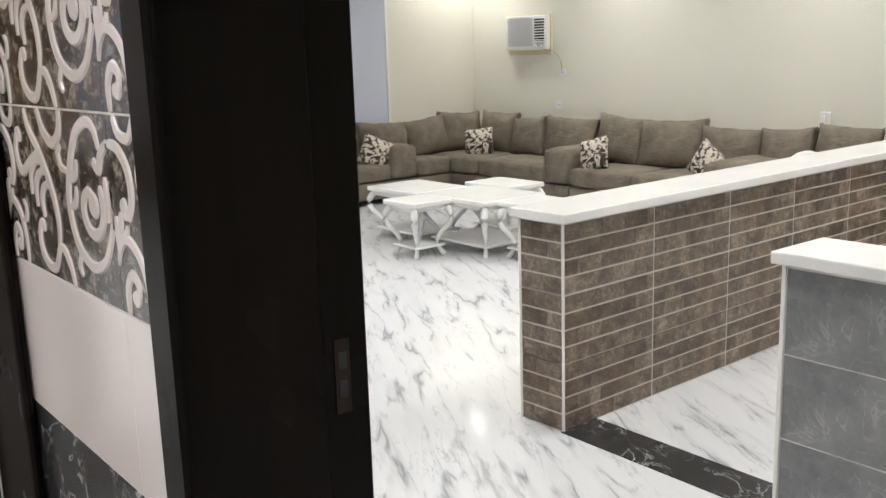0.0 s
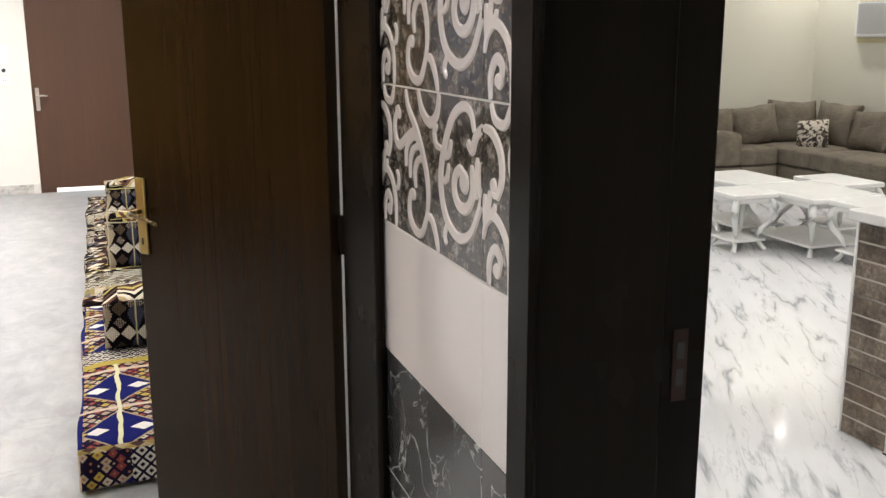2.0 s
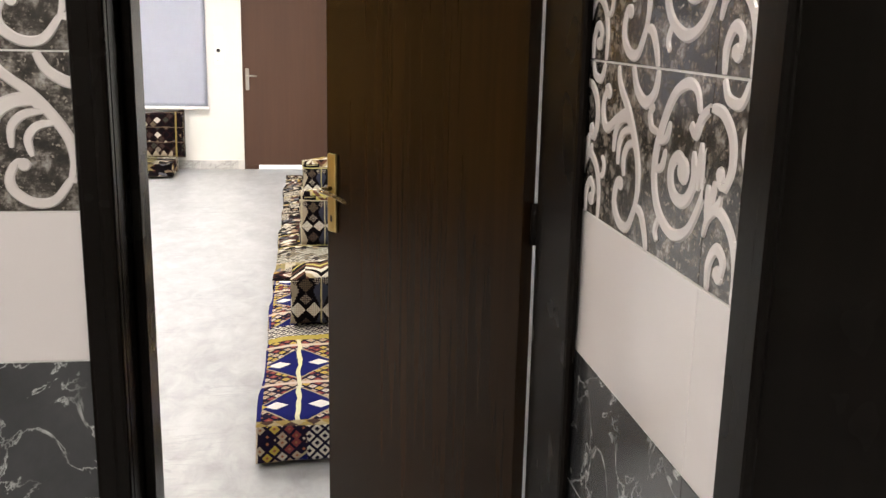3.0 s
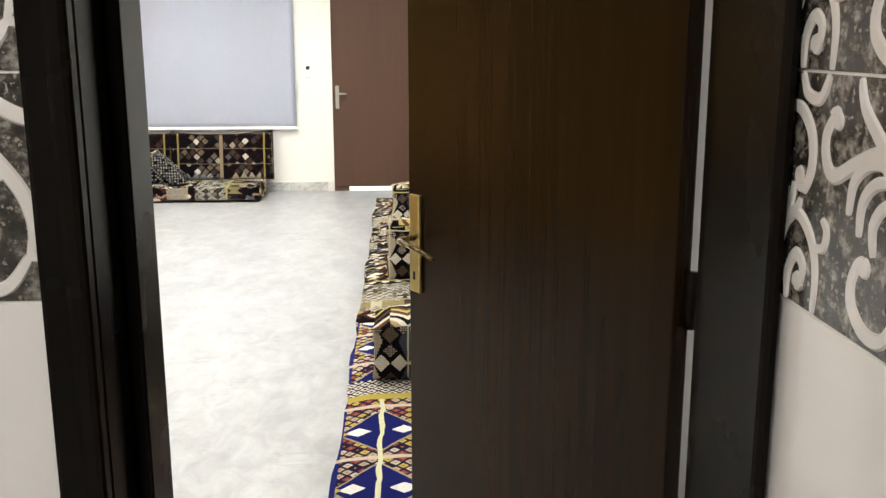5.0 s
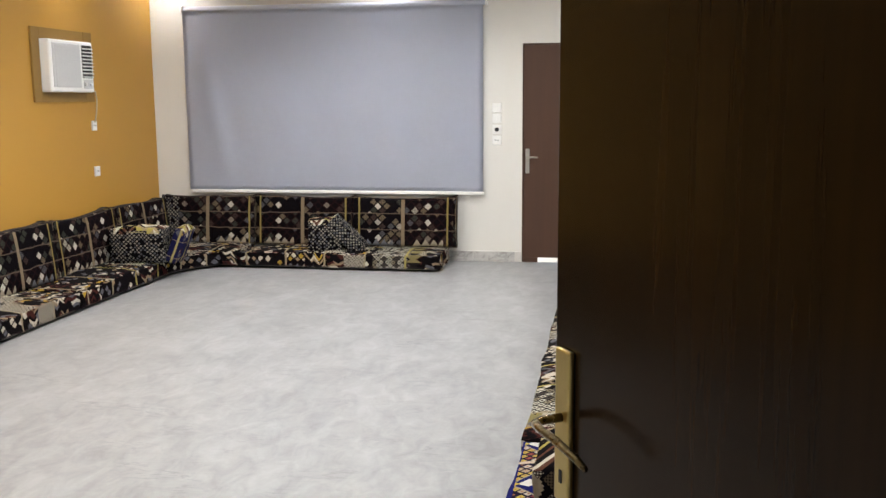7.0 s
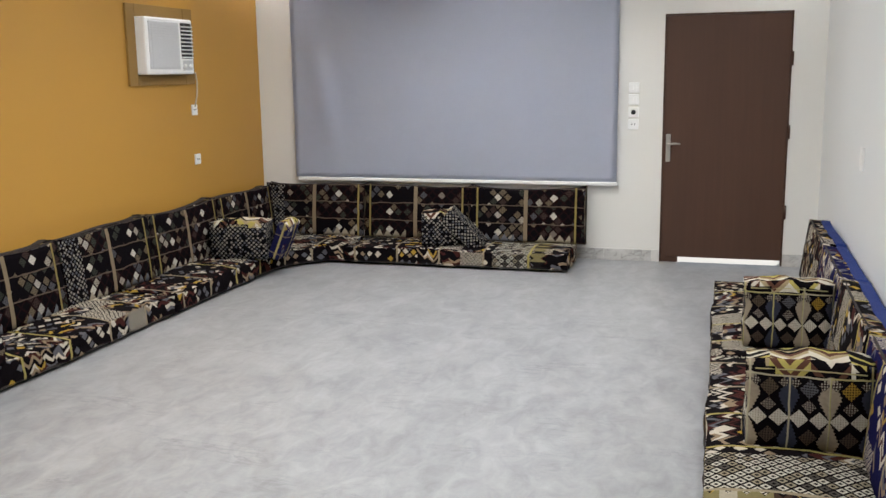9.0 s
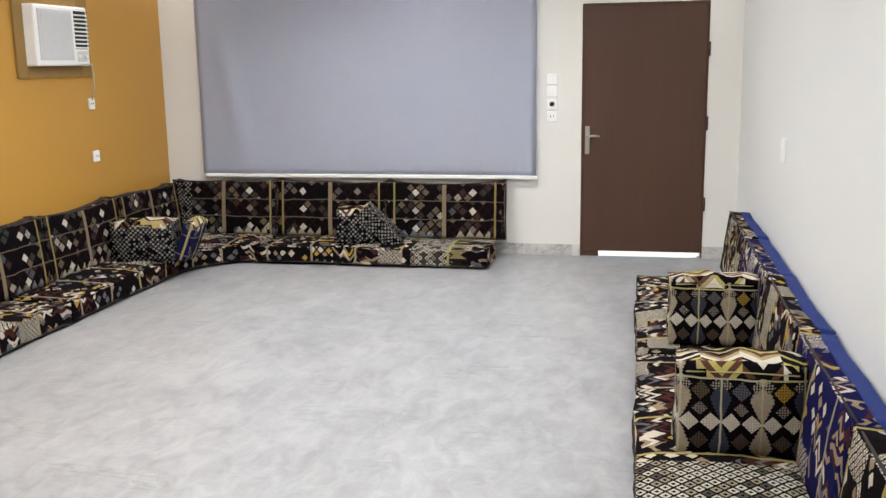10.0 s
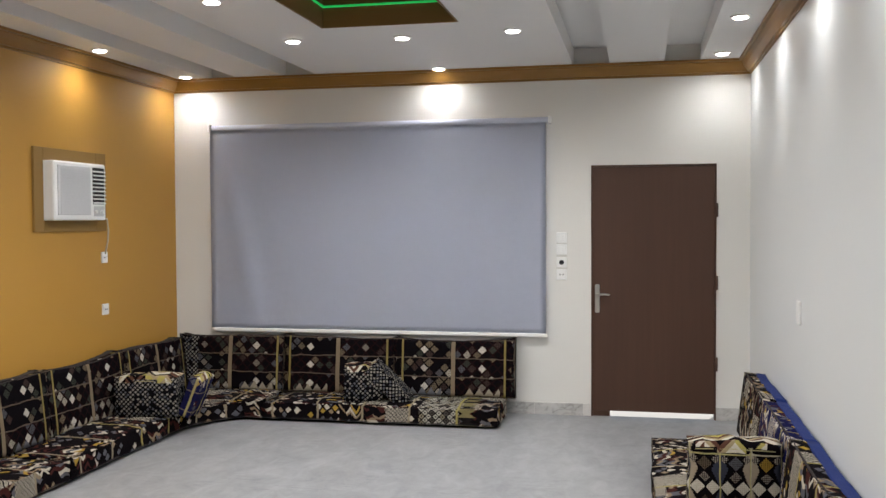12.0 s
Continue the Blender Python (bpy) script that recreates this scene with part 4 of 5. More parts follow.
air_conditioner(pose(XL, -1.62, 1.833, 0, 0, 90), "white window air conditioner set in the ochre wall", M_SURROUND,
                [(0.30, -0.09, -0.20), (0.37, -0.08, -0.20), (0.42, -0.06, -0.28), (0.44, -0.04, -0.38), (0.443, -0.015, -0.47)], 0.65, 0.42, 0.10, (-0.43, 0.46, -0.29, 0.30))


# ---- floor seating of the sitting room ----
def floor_mattress(m, length, width, mat, label, seed, flare=0.0):
    """A long stuffed floor mattress; local x along it, origin at the middle of its underside."""
    bm = puffed(bmesh.new(), length, width, 0.17, 0.16, 18, 0.015, seed, 0.3)
    for v in bm.verts:
        front = max(0.0, -v.co.y / width * 2)
        v.co.y -= 0.006 * front * (math.sin(v.co.x * 5.1 + seed) + 0.6 * math.sin(v.co.x * 11.0 + seed * 2)) + flare * front * max(0.0, (v.co.x - length / 2 + 0.5) / 0.5) ** 2
        if v.co.z > 0:
            v.co.z += 0.008 * math.sin(v.co.x * 4.3 + seed * 3)
    t = thing("floor_mattress", label, "floor mattress", m, "floor mattresses")
    part("mattress_cover", bm, mat, t, "", pose(0, 0, 0.085), True)
    bm = bmesh.new()
    L, W = length / 2 - 0.012, width / 2 - 0.008
    tube(bm, [(-L + L * k / 10, -W - 0.004 * (k % 2), 0.028) for k in range(21)], 0.007, 6)
    for v in bm.verts:
        v.co.y -= 0.006 * (math.sin(v.co.x * 5.1 + seed) + 0.6 * math.sin(v.co.x * 11.0 + seed * 2)) + flare * max(0.0, (v.co.x - length / 2 + 0.5) / 0.5) ** 2
    part("piping", bm, M_PIPING, t, "dark piping along the lower edge", None, True)
    return t


def eared(bm, length, height, seed, base=0.0, lift=1.0):
    """Pull the upper corners up and let the upper edge sag unevenly."""
    for v in bm.verts:
        f = max(0.0, (v.co.z - base) / height * 2)
        x = v.co.x / length * 2
        v.co.z += f * lift * (0.020 * abs(x) ** 7 + 0.010 * math.sin(x * 2.6 + seed * 2.3))


def back_cushion(m, length, height, mat, label, seed, thick=0.13, back=None, lift=1.0):
    """A flat back cushion leaning on a wall; local x along it, local -y faces the room, origin under its middle."""
    t = thing("back_cushion", label, "back cushion", m, "back cushions")
    bm = puffed(bmesh.new(), length, thick * 0.75, height, 0.10, 12, 0.010, seed, 0.5)
    eared(bm, length, height, seed, 0.0, lift)
    part("front_pad", bm, mat, t, "", pose(0, -thick * 0.30, height / 2), True)
    bm = puffed(bmesh.new(), length - 0.004, thick * 0.5, height + 0.012, 0.06, 12, 0.004, seed + 4, 0.4)
    eared(bm, length, height, seed, 0.0, lift)
    part("backing", bm, back or M_PIPING, t, "plain cloth backing", pose(0, thick * 0.22, height / 2), True)
    bm = bmesh.new()
    L = length / 2 - 0.008
    tube(bm, [(-L, -thick * 0.5, height - 0.006), (-L * 0.4, -thick * 0.53, height + 0.001), (L * 0.3, -thick * 0.53, height - 0.002), (L, -thick * 0.5, height - 0.006)], 0.006, 6)
    eared(bm, length, height, seed, height / 2, lift)
    part("piping", bm, M_PIPING, t, "", None, True)
    return t


def armrest_cushion(m, w, d, h, mat, label, seed):
    t = thing("armrest_cushion", label, "cushion", m, "armrest cushions")
    bm = puffed(bmesh.new(), w, d, h, 0.13, 12, 0.014, seed, 0.5)
    for v in bm.verts:
        if v.co.z > 0:
            v.co.z += 0.030 * (v.co.z / h * 2) * (1 - (v.co.x / w * 2) ** 2) * max(0.0, 1 - abs(v.co.y / d * 2) * 0.6)
    bm.normal_update()
    for f in bm.faces:
        f.material_index = 1 if f.normal.z > 0.22 else 0
    part("cushion_cover", bm, [mat, M_ARROWS], t, "", pose(0, 0, h / 2), True)
    bm = bmesh.new()
    x, y = w / 2 - 0.012, d / 2 - 0.012
    tube(bm, [(-x + 0.02, -y + 0.006, h - 0.030), (0, -y - 0.002, h - 0.024), (x - 0.02, -y + 0.006, h - 0.030)], 0.003, 6)
    part("piping", bm, M_SEAM, t, "pale gold seam cord", None, True)
    return t


M_SEAM = cloth("pale_gold_cord", (0.34, 0.30, 0.15))
M_PIPING = cloth("dark_piping", (0.03, 0.024, 0.022))
DARK_MAT = "black floor mattress in a kilim pattern with cream and gold diamonds"
DARK_BACK = "black kilim back cushion with cream diamonds leaning on the wall"

# along the far wall
floor_mattress(pose(-1.64, -0.40, 0), 1.93, 0.54, M_FIELD_LATTICE, DARK_MAT, 1)
floor_mattress(pose(-3.12, -0.40, 0), 1.0, 0.54, M_FIELD, DARK_MAT, 2)
for i, x in enumerate((-3.09, -2.115, -1.12)):
    back_cushion(pose(x, -0.115, 0.15, -6), 0.97 if i < 2 else 1.02, 0.46, M_KILIM, DARK_BACK, 3.0 + i)
# along the ochre wall
for i, y in enumerate((-1.64, -3.60, -5.56)):
    floor_mattress(pose(-3.355, y, 0, 0, 0, 90), 1.93, 0.62, M_FIELD, DARK_MAT, 7.0 + i, 0.30 if i == 0 else 0.0)
for i, y in enumerate((-0.68, -1.67, -2.66, -3.65, -4.64, -5.63)):
    back_cushion(pose(XL + 0.125, y, 0.15, -6, 0, 90), 0.98, 0.44, M_KILIM, DARK_BACK, 12.0 + i)
# along the white wall
for i, (y, x) in enumerate(((-2.27, 0.765), (-4.20, 0.765), (-6.22, 0.765))):
    floor_mattress(pose(x, y, 0, 0, 0, -90), (1.87, 1.95, 2.06)[i], 0.60, (M_FIELD, M_FIELD_LATTICE, M_LOZENGES)[i], (DARK_MAT, DARK_MAT, "navy kilim floor mattress with white and gold diamonds")[i], 20.0 + i)
for i, y in enumerate((-1.58, -2.58, -3.58, -4.58, -5.58, -6.58)):
    back_cushion(pose(XR - 0.125, y, 0.15, -7, 0, -90), 0.99, 0.40 - 0.004 * i, (M_FIELD, M_FIELD_NAVY)[i % 2], "kilim back cushion with a royal blue backing leaning on the wall", 30.0 + i, 0.13, M_NAVY, 0.35)
armrest_cushion(pose(0.845, -2.95, 0.16, -4), 0.44, 0.25, 0.345, M_KILIM_BARS, "black kilim armrest cushion standing on the mattress", 41)
armrest_cushion(pose(0.84, -4.35, 0.16, -4), 0.46, 0.27, 0.345, M_KILIM_BARS, "black kilim armrest cushion with pale lines on the mattress", 42)
armrest_cushion(pose(0.79, -5.98, 0.16, -2), 0.43, 0.34, 0.26, M_KILIM_BARS, "kilim armrest cushion with tan bars on the mattress", 43)
armrest_cushion(pose(-1.80, -0.47, 0.16, 0, 0, 14), 0.30, 0.26, 0.28, M_LATTICE, "black kilim armrest cushion on the far mattress", 44)
armrest_cushion(pose(-1.46, -0.40, 0.15, 0, -44, 10), 0.15, 0.30, 0.40, M_LATTICE, "kilim armrest cushion leaning on another cushion", 45)
armrest_cushion(pose(-3.20, -1.35, 0.16, 0, 0, 10), 0.46, 0.24, 0.30, M_LATTICE, "kilim armrest cushion on the mattress by the ochre wall", 46)
armrest_cushion(pose(-2.96, -1.22, 0.16, 0, 22, 8), 0.12, 0.28, 0.30, M_KILIM_NAVY, "navy kilim cushion leaning beside another cushion", 47)
armrest_cushion(pose(-3.25, -4.35, 0.16, 0, 0, 4), 0.46, 0.24, 0.30, M_KILIM, "kilim armrest cushion on the mattress by the ochre wall", 48)

# ---- entrance door ----
fr = tagged(new("door_1"), "black-brown lacquered door frame of the sitting room", kind="structure")
part("jamb", boxes((0.271, 0.296, YL - 0.004, YN + 0.004, 0, 2.13), bevel=0.006), M_FRAME, fr)
part("jamb", boxes((1.188, 1.206, YL - 0.004, YN + 0.004, 0, 2.13), bevel=0.006), M_FRAME, fr)
part("jamb", boxes((0.296, 1.188, YL - 0.004, YN + 0.004, 2.10, 2.13)), M_FRAME, fr, "head of the frame")
part("stop", boxes((0.296, 0.318, YL + 0.115, YN - 0.045, 0, 2.10), bevel=0.005), M_FRAME, fr)
part("casing", boxes((0.227, 0.276, YL - 0.022, YL + 0.012, 0, 2.2), (0.264, 0.295, YL - 0.034, YL + 0.004, 0, 2.13), bevel=0.009), M_FRAME, fr, "", None)
part("casing", boxes((1.196, 1.211, YL - 0.022, YL + 0.012, 0, 2.2), (1.184, 1.204, YL - 0.034, YL + 0.004, 0, 2.13), bevel=0.010), M_FRAME, fr)
part("casing", boxes((0.276, 1.196, YL - 0.022, YL + 0.012, 2.132, 2.2), bevel=0.006), M_FRAME, fr)
part("casing", boxes((0.229, 0.296, YN - 0.01, YN + 0.018, 0, 2.2), bevel=0.006), M_FRAME, fr, "casing on the room side")

HX, HY = 1.180, -8.298
ang = math.degrees(math.atan2(-7.540 - HY, 0.712 - HX))
leaf = thing("entrance_door", "half-open dark brown polished wooden door with brass handles", "door", pose(HX, HY, 0, 0, 0, ang))
# local x runs from the hinge to the free edge, local +y is the side seen from the lobby
part("leaf", boxes((0.032, 0.883, -0.040, 0.0, 0.008, 2.09), bevel=0.003), M_LEAF, leaf)
for side, yy in ((1, 0.0), (-1, -0.040)):
    pl = part("handle_plate", boxes((0.823, 0.867, min(yy, yy + side * 0.010), max(yy, yy + side * 0.010), 0.938, 1.178), bevel=0.004), M_BRASS, leaf, "yellow brass handle plate")
    bm = bmesh.new()
    o = yy + side * 0.009
    tube(bm, [(0.845, o, 1.073), (0.845, o + side * 0.035, 1.073), (0.838, o + side * 0.048, 1.072), (0.816, o + side * 0.052, 1.071), (0.771, o + side * 0.052, 1.070), (0.716, o + side * 0.048, 1.060), (0.695, o + side * 0.046, 1.052)],
         [0.007, 0.007, 0.0075, 0.0065, 0.0065, 0.006, 0.004], 10)
    # The lobby lever mirrors the dark leaf; that darkness is in its colour.
    part("lever", bm, M_BRASS_DARKENED if side == 1 else M_BRASS, pl, "brass lever with a dark reflection put into its colour" if side == 1 else "brass lever", None, True)
    part("key_hole", boxes((0.841, 0.849, min(yy + side * 0.0095, yy + side * 0.0115), max(yy + side * 0.0095, yy + side * 0.0115), 0.97, 0.99)), M_DARK, pl)
part("lock_plate", boxes((0.885, 0.889, -0.032, -0.010, 0.935, 1.183)), M_BRASS, leaf, "brass lock plate on the edge")
for z in (0.25, 1.1, 1.85):
    part("hinge", rod(bmesh.new(), (0.020, -0.028, z - 0.05), (0.020, -0.028, z + 0.05), 0.011, 12), M_FRAME, leaf, "", None, True)

# ---- lobby ----
LX = 1.212                    # tile face of the lobby's side wall
setting("floor_lobby", boxes((-1.4, LX + 0.03, -12.4, -8.42, -0.2, -0.001)), M_HALLFLOOR, "white veined marble floor")
side = setting("wall_lobby_side", boxes((LX + 0.0015, 1.505, -9.335, YN, 0, TOP), (LX + 0.0015, 1.505, -10.47, -9.335, 2.2, TOP), (LX + 0.0015, 1.505, -12.4, -10.47, 0, TOP)), M_GROUT, "lobby wall clad in patterned tiles")
front = setting("wall_lobby_front", boxes((-1.4, 0.229, YL + 0.0015, YL + 0.0125, 0, TOP)), M_GROUT, "lobby wall clad in patterned tiles beside the doorway")
setting("wall_lobby_back", boxes((-1.4, 1.545, -12.6, -12.4, 0, TOP)), M_CREAM, "plain cream wall")
setting("wall_lobby_end", boxes((-1.6, -1.4, -12.6, -8.52, 0, TOP)), M_CREAM, "plain cream wall")
setting("ceiling_lobby", boxes((-1.4, 1.545, -12.4, -8.525, 2.9, TOP)), M_CEIL, "white ceiling")

M_STRIKE = brass("tarnished_steel", (0.045, 0.03, 0.026), 0.4)
hd = tagged(new("door_2"), "black-brown lacquered frame of the hall doorway", kind="structure")
part("jamb", boxes((1.202, 1.425, -9.408, -9.315, 0, 2.15), bevel=0.004), M_FRAME, hd)
part("jamb", boxes((1.425, 1.514, -9.388, -9.295, 0, 2.15), bevel=0.003), M_FRAME, hd, "rebate of the jamb")
part("jamb", boxes((1.202, 1.514, -10.455, -10.40, 0, 2.15), bevel=0.004), M_FRAME, hd)
part("jamb", boxes((1.202, 1.514, -10.40, -9.409, 2.10, 2.15), bevel=0.004), M_FRAME, hd, "head of the frame")
part("casing", boxes((1.198, 1.215, -9.402, -9.317, 0, 2.22), (1.192, 1.210, -9.414, -9.376, 0, 2.15), bevel=0.007), M_FRAME, hd)
part("casing", boxes((1.188, 1.215, -10.495, -10.408, 0, 2.22), bevel=0.007), M_FRAME, hd)
part("casing", boxes((1.188, 1.215, -10.408, -9.403, 2.13, 2.22), bevel=0.007), M_FRAME, hd)
part("strike_plate", boxes((1.452, 1.480, -9.3905, -9.3875, 1.03, 1.15), bevel=0.001), M_STRIKE, hd, "worn dark strike plate")
for z in (1.07, 1.115):
    part("bolt_hole", boxes((1.459, 1.473, -9.3915, -9.3902, z - 0.014, z + 0.014)), M_DARK, hd)


def speckled(name):
    n = Nodes(name)
    p = n.pos()
    a = n.noise(p, 26, 6, 0.7)
    b = n.noise(p, 90, 3, 0.6)
    col = n.ramp(a, [(0.40, (0.018, 0.015, 0.014)), (0.50, (0.05, 0.042, 0.036)), (0.57, (0.20, 0.175, 0.155)), (0.66, (0.40, 0.38, 0.36))])
    col = n.mix(n.math("GREATER_THAN", b, 0.62), col, (0.30, 0.26, 0.22))
    col = n.mix(n.ramp(n.noise(p, 5, 2), [(0.35, 0.0), (0.7, 0.5)]), col, (0.03, 0.025, 0.022))
    return n.done(col, 0.16)


M_SPECKLE = speckled("dark_speckled_glaze")
M_SCROLL = plain("cream_white_relief_glaze", (0.60, 0.55, 0.53), 0.18, 0, 0.05, 10)


def stroke(bm, pts, widths, hgt=0.003):
    """A raised, slightly domed ribbon along pts (x, y) with a width at each point."""
    rows = []
    n = len(pts)
    for i, p in enumerate(pts):
        a, b = Vector(pts[max(i - 1, 0)]), Vector(pts[min(i + 1, n - 1)])
        d = (b - a).normalized()
        nn = Vector((-d.y, d.x))
        w = widths[i] * 0.41
        rows.append([bm.verts.new((p[0] + nn.x * k * w, p[1] + nn.y * k * w, z)) for k, z in ((-1, 0), (-0.72, hgt), (0.72, hgt), (1, 0))])
    for r, s in zip(rows, rows[1:]):
        for k in range(3):
            bm.faces.new((r[k], r[k + 1], s[k + 1], s[k]))
    bm.faces.new(rows[0])
    bm.faces.new(rows[-1][::-1])


def spiral(bm, cx, cy, r0, r1, a0, a1, w0, w1, n=22, squash=1.0):
    pts, ws = [], []
    for i in range(n + 1):
        f = i / n
        a = radians(a0 + (a1 - a0) * f)
        r = r0 + (r1 - r0) * f ** 0.8
        pts.append((cx + r * math.cos(a), cy + r * math.sin(a) * squash))
        ws.append(w0 + (w1 - w0) * f)
    stroke(bm, pts, ws)
    x, y = pts[-1]
    bmesh.ops.create_cone(bm, cap_ends=True, segments=12, radius1=w1 * 0.85, radius2=w1 * 0.7, depth=0.003, matrix=Matrix.Translation((x, y, 0.0015)))
    return pts[0]


def bow(bm, p0, p1, p2, p3, w0, w1, n=12):
    """A stroke along a cubic curve that swells in its middle."""
    pts, ws = [], []
    for i in range(n + 1):
        t = i / n
        k = ((1 - t) ** 3, 3 * t * (1 - t) ** 2, 3 * t * t * (1 - t), t ** 3)
        pts.append(tuple(sum(c * p[j] for c, p in zip(k, (p0, p1, p2, p3))) for j in (0, 1)))
        ws.append(w0 + (w1 - w0) * math.sin(math.pi * t) ** 0.7)
    stroke(bm, pts, ws)


def sweep(bm, pts, w0, w1):
    """A stroke through the given points, smoothed, thin at its ends and widest in the middle."""
    fine = []
    ends = [pts[0]] + list(pts) + [pts[-1]]
    for k in range(1, len(ends) - 2):
        p0, p1, p2, p3 = ends[k - 1:k + 3]
        for s in range(6):
            t = s / 6
            fine.append(tuple(0.5 * (2 * b + (c - a) * t + (2 * a - 5 * b + 4 * c - d) * t * t + (3 * b - a - 3 * c + d) * t ** 3) for a, b, c, d in zip(p0, p1, p2, p3)))
    fine.append(pts[-1])
    n = len(fine) - 1
    stroke(bm, fine, [w0 + (w1 - w0) * math.sin(math.pi * k / n) ** 0.6 for k in range(n + 1)])


def scrolls():
    """The relief of one tile, 0.6 by 0.3, from its lower corner."""
    bm = bmesh.new()
    # long stem with its loop and foot
    sweep(bm, ((0.19, 0.296), (0.205, 0.262), (0.262, 0.215), (0.312, 0.150), (0.325, 0.10), (0.316, 0.060)), 0.010, 0.027)
    sweep(bm, ((0.217, 0.092), (0.206, 0.066), (0.212, 0.040), (0.245, 0.018), (0.285, 0.022), (0.316, 0.062)), 0.016, 0.026)
    spiral(bm, 0.228, 0.088, 0.014, 0.006, 200, 20, 0.014, 0.015, 8)
    sweep(bm, ((0.314, 0.062), (0.345, 0.058), (0.368, 0.032), (0.382, 0.002)), 0.012, 0.024)
    sweep(bm, ((0.388, 0.298), (0.376, 0.262), (0.334, 0.242), (0.290, 0.262), (0.268, 0.298)), 0.016, 0.028)
    # fan
    sweep(bm, ((0.130, 0.250), (0.112, 0.225), (0.118, 0.194), (0.142, 0.180), (0.190, 0.200), (0.240, 0.216), (0.268, 0.198)), 0.016, 0.026)
    spiral(bm, 0.136, 0.247, 0.013, 0.006, 160, -20, 0.014, 0.014, 8)
    sweep(bm, ((0.262, 0.206), (0.222, 0.203), (0.192, 0.180), (0.186, 0.142)), 0.010, 0.022)
    sweep(bm, ((0.276, 0.190), (0.240, 0.184), (0.216, 0.160), (0.214, 0.122)), 0.010, 0.022)
    sweep(bm, ((0.292, 0.168), (0.262, 0.162), (0.244, 0.138), (0.250, 0.106)), 0.010, 0.022)
    # great scroll
    sweep(bm, ((0.562, 0.246), (0.545, 0.276), (0.508, 0.284), (0.462, 0.266), (0.425, 0.222), (0.398, 0.165), (0.402, 0.112), (0.432, 0.072), (0.490, 0.052), (0.548, 0.072), (0.586, 0.120), (0.598, 0.150)), 0.014, 0.028)
    spiral(bm, 0.500, 0.150, 0.062, 0.016, 20, -340, 0.028, 0.026, 34, 0.95)
    sweep(bm, ((0.402, 0.200), (0.372, 0.205), (0.362, 0.228), (0.378, 0.240)), 0.010, 0.020)
    sweep(bm, ((0.404, 0.185), (0.438, 0.196), (0.452, 0.222)), 0.006, 0.022)
    sweep(bm, ((0.398, 0.140), (0.428, 0.150), (0.440, 0.178)), 0.006, 0.020)
    sweep(bm, ((0.432, 0.070), (0.418, 0.045), (0.428, 0.028)), 0.010, 0.018)
    for a, b in (((0.560, 0.130), (0.552, 0.190)), ((0.575, 0.135), (0.577, 0.205)), ((0.588, 0.140), (0.597, 0.200))):
        bow(bm, a, (a[0], a[1] + 0.03), (b[0], b[1] - 0.02), b, 0.008, 0.026)
    # arm that runs on into the next tile
    sweep(bm, ((0.532, 0.226), (0.552, 0.214), (0.568, 0.238), (0.597, 0.256)), 0.018, 0.026)
    sweep(bm, ((0.003, 0.256), (0.040, 0.250), (0.072, 0.222), (0.078, 0.182), (0.060, 0.150)), 0.016, 0.026)
    spiral(bm, 0.050, 0.164, 0.014, 0.007, -40, -220, 0.014, 0.015, 8)
    # tuft, its stem and curl
    for b in ((0.010, 0.150), (0.030, 0.158), (0.052, 0.140)):
        bow(bm, (0.012, 0.090), (0.012, 0.115), (b[0], b[1] - 0.02), b, 0.010, 0.024)
    sweep(bm, ((0.004, 0.075), (0.020, 0.110), (0.052, 0.118), (0.092, 0.095), (0.112, 0.055), (0.112, 0.003)), 0.010, 0.023)
    sweep(bm, ((0.100, 0.085), (0.128, 0.090), (0.134, 0.112), (0.120, 0.124)), 0.008, 0.018)
    sweep(bm, ((0.110, 0.297), (0.088, 0.268), (0.050, 0.272), (0.034, 0.297)), 0.012, 0.022)
    sweep(bm, ((0.030, 0.003), (0.030, 0.040), (0.050, 0.066), (0.074, 0.056), (0.072, 0.032)), 0.012, 0.024)
    spiral(bm, 0.064, 0.032, 0.010, 0.005, 0, -200, 0.013, 0.014, 8)
    return bm


def clipped(bm, u0, u1):
    for x, s in ((u0, -1), (u1, 1)):
        bmesh.ops.bisect_plane(bm, geom=bm.verts[:] + bm.edges[:] + bm.faces[:], plane_co=(x, 0, 0), plane_no=(s, 0, 0), clear_outer=True)
    return bm


def tile_field(parent, frame_m, columns, rows):
    """Tiles on one wall: columns are (start, u0, u1) spans of a tile, rows are (z, kind)."""
    made = {}
    for start, u0, u1 in columns:
        for z, kind in rows:
            key = (round(u0, 3), round(u1, 3), kind)
            if key not in made:
                mat = {"scroll": M_SPECKLE, "white": M_WHITETILE, "dark": M_BLACKMARBLE}[kind]
                me = mesh_from("tile", boxes((u0 + 0.0006, u1 - 0.0006, 0.0018, 0.2982, -0.008, 0.0), bevel=0.0008), mat)
                sc = mesh_from("scroll_relief", clipped(scrolls(), u0 + 0.003, u1 - 0.003), M_SCROLL) if kind == "scroll" else None
                made[key] = (me, sc)
            me, sc = made[key]
            t = share("tile", me, parent, frame_m @ Matrix.Translation((start, z, 0)))
            if sc:
                share("scroll_relief", sc, t, Matrix.Identity(4), "cream scroll relief")


ROWS = [(0.0, "dark"), (0.3, "dark"), (0.6, "dark"), (0.9, "white")] + [(1.2 + 0.3 * k, "scroll") for k in range(6)]
SIDE_M = Matrix(((0, 0, -1, LX), (-1, 0, 0, 0), (0, 1, 0, 0), (0, 0, 0, 1)))
FRONT_M = Matrix(((1, 0, 0, 0), (0, 0, -1, YL), (0, 1, 0, 0), (0, 0, 0, 1)))
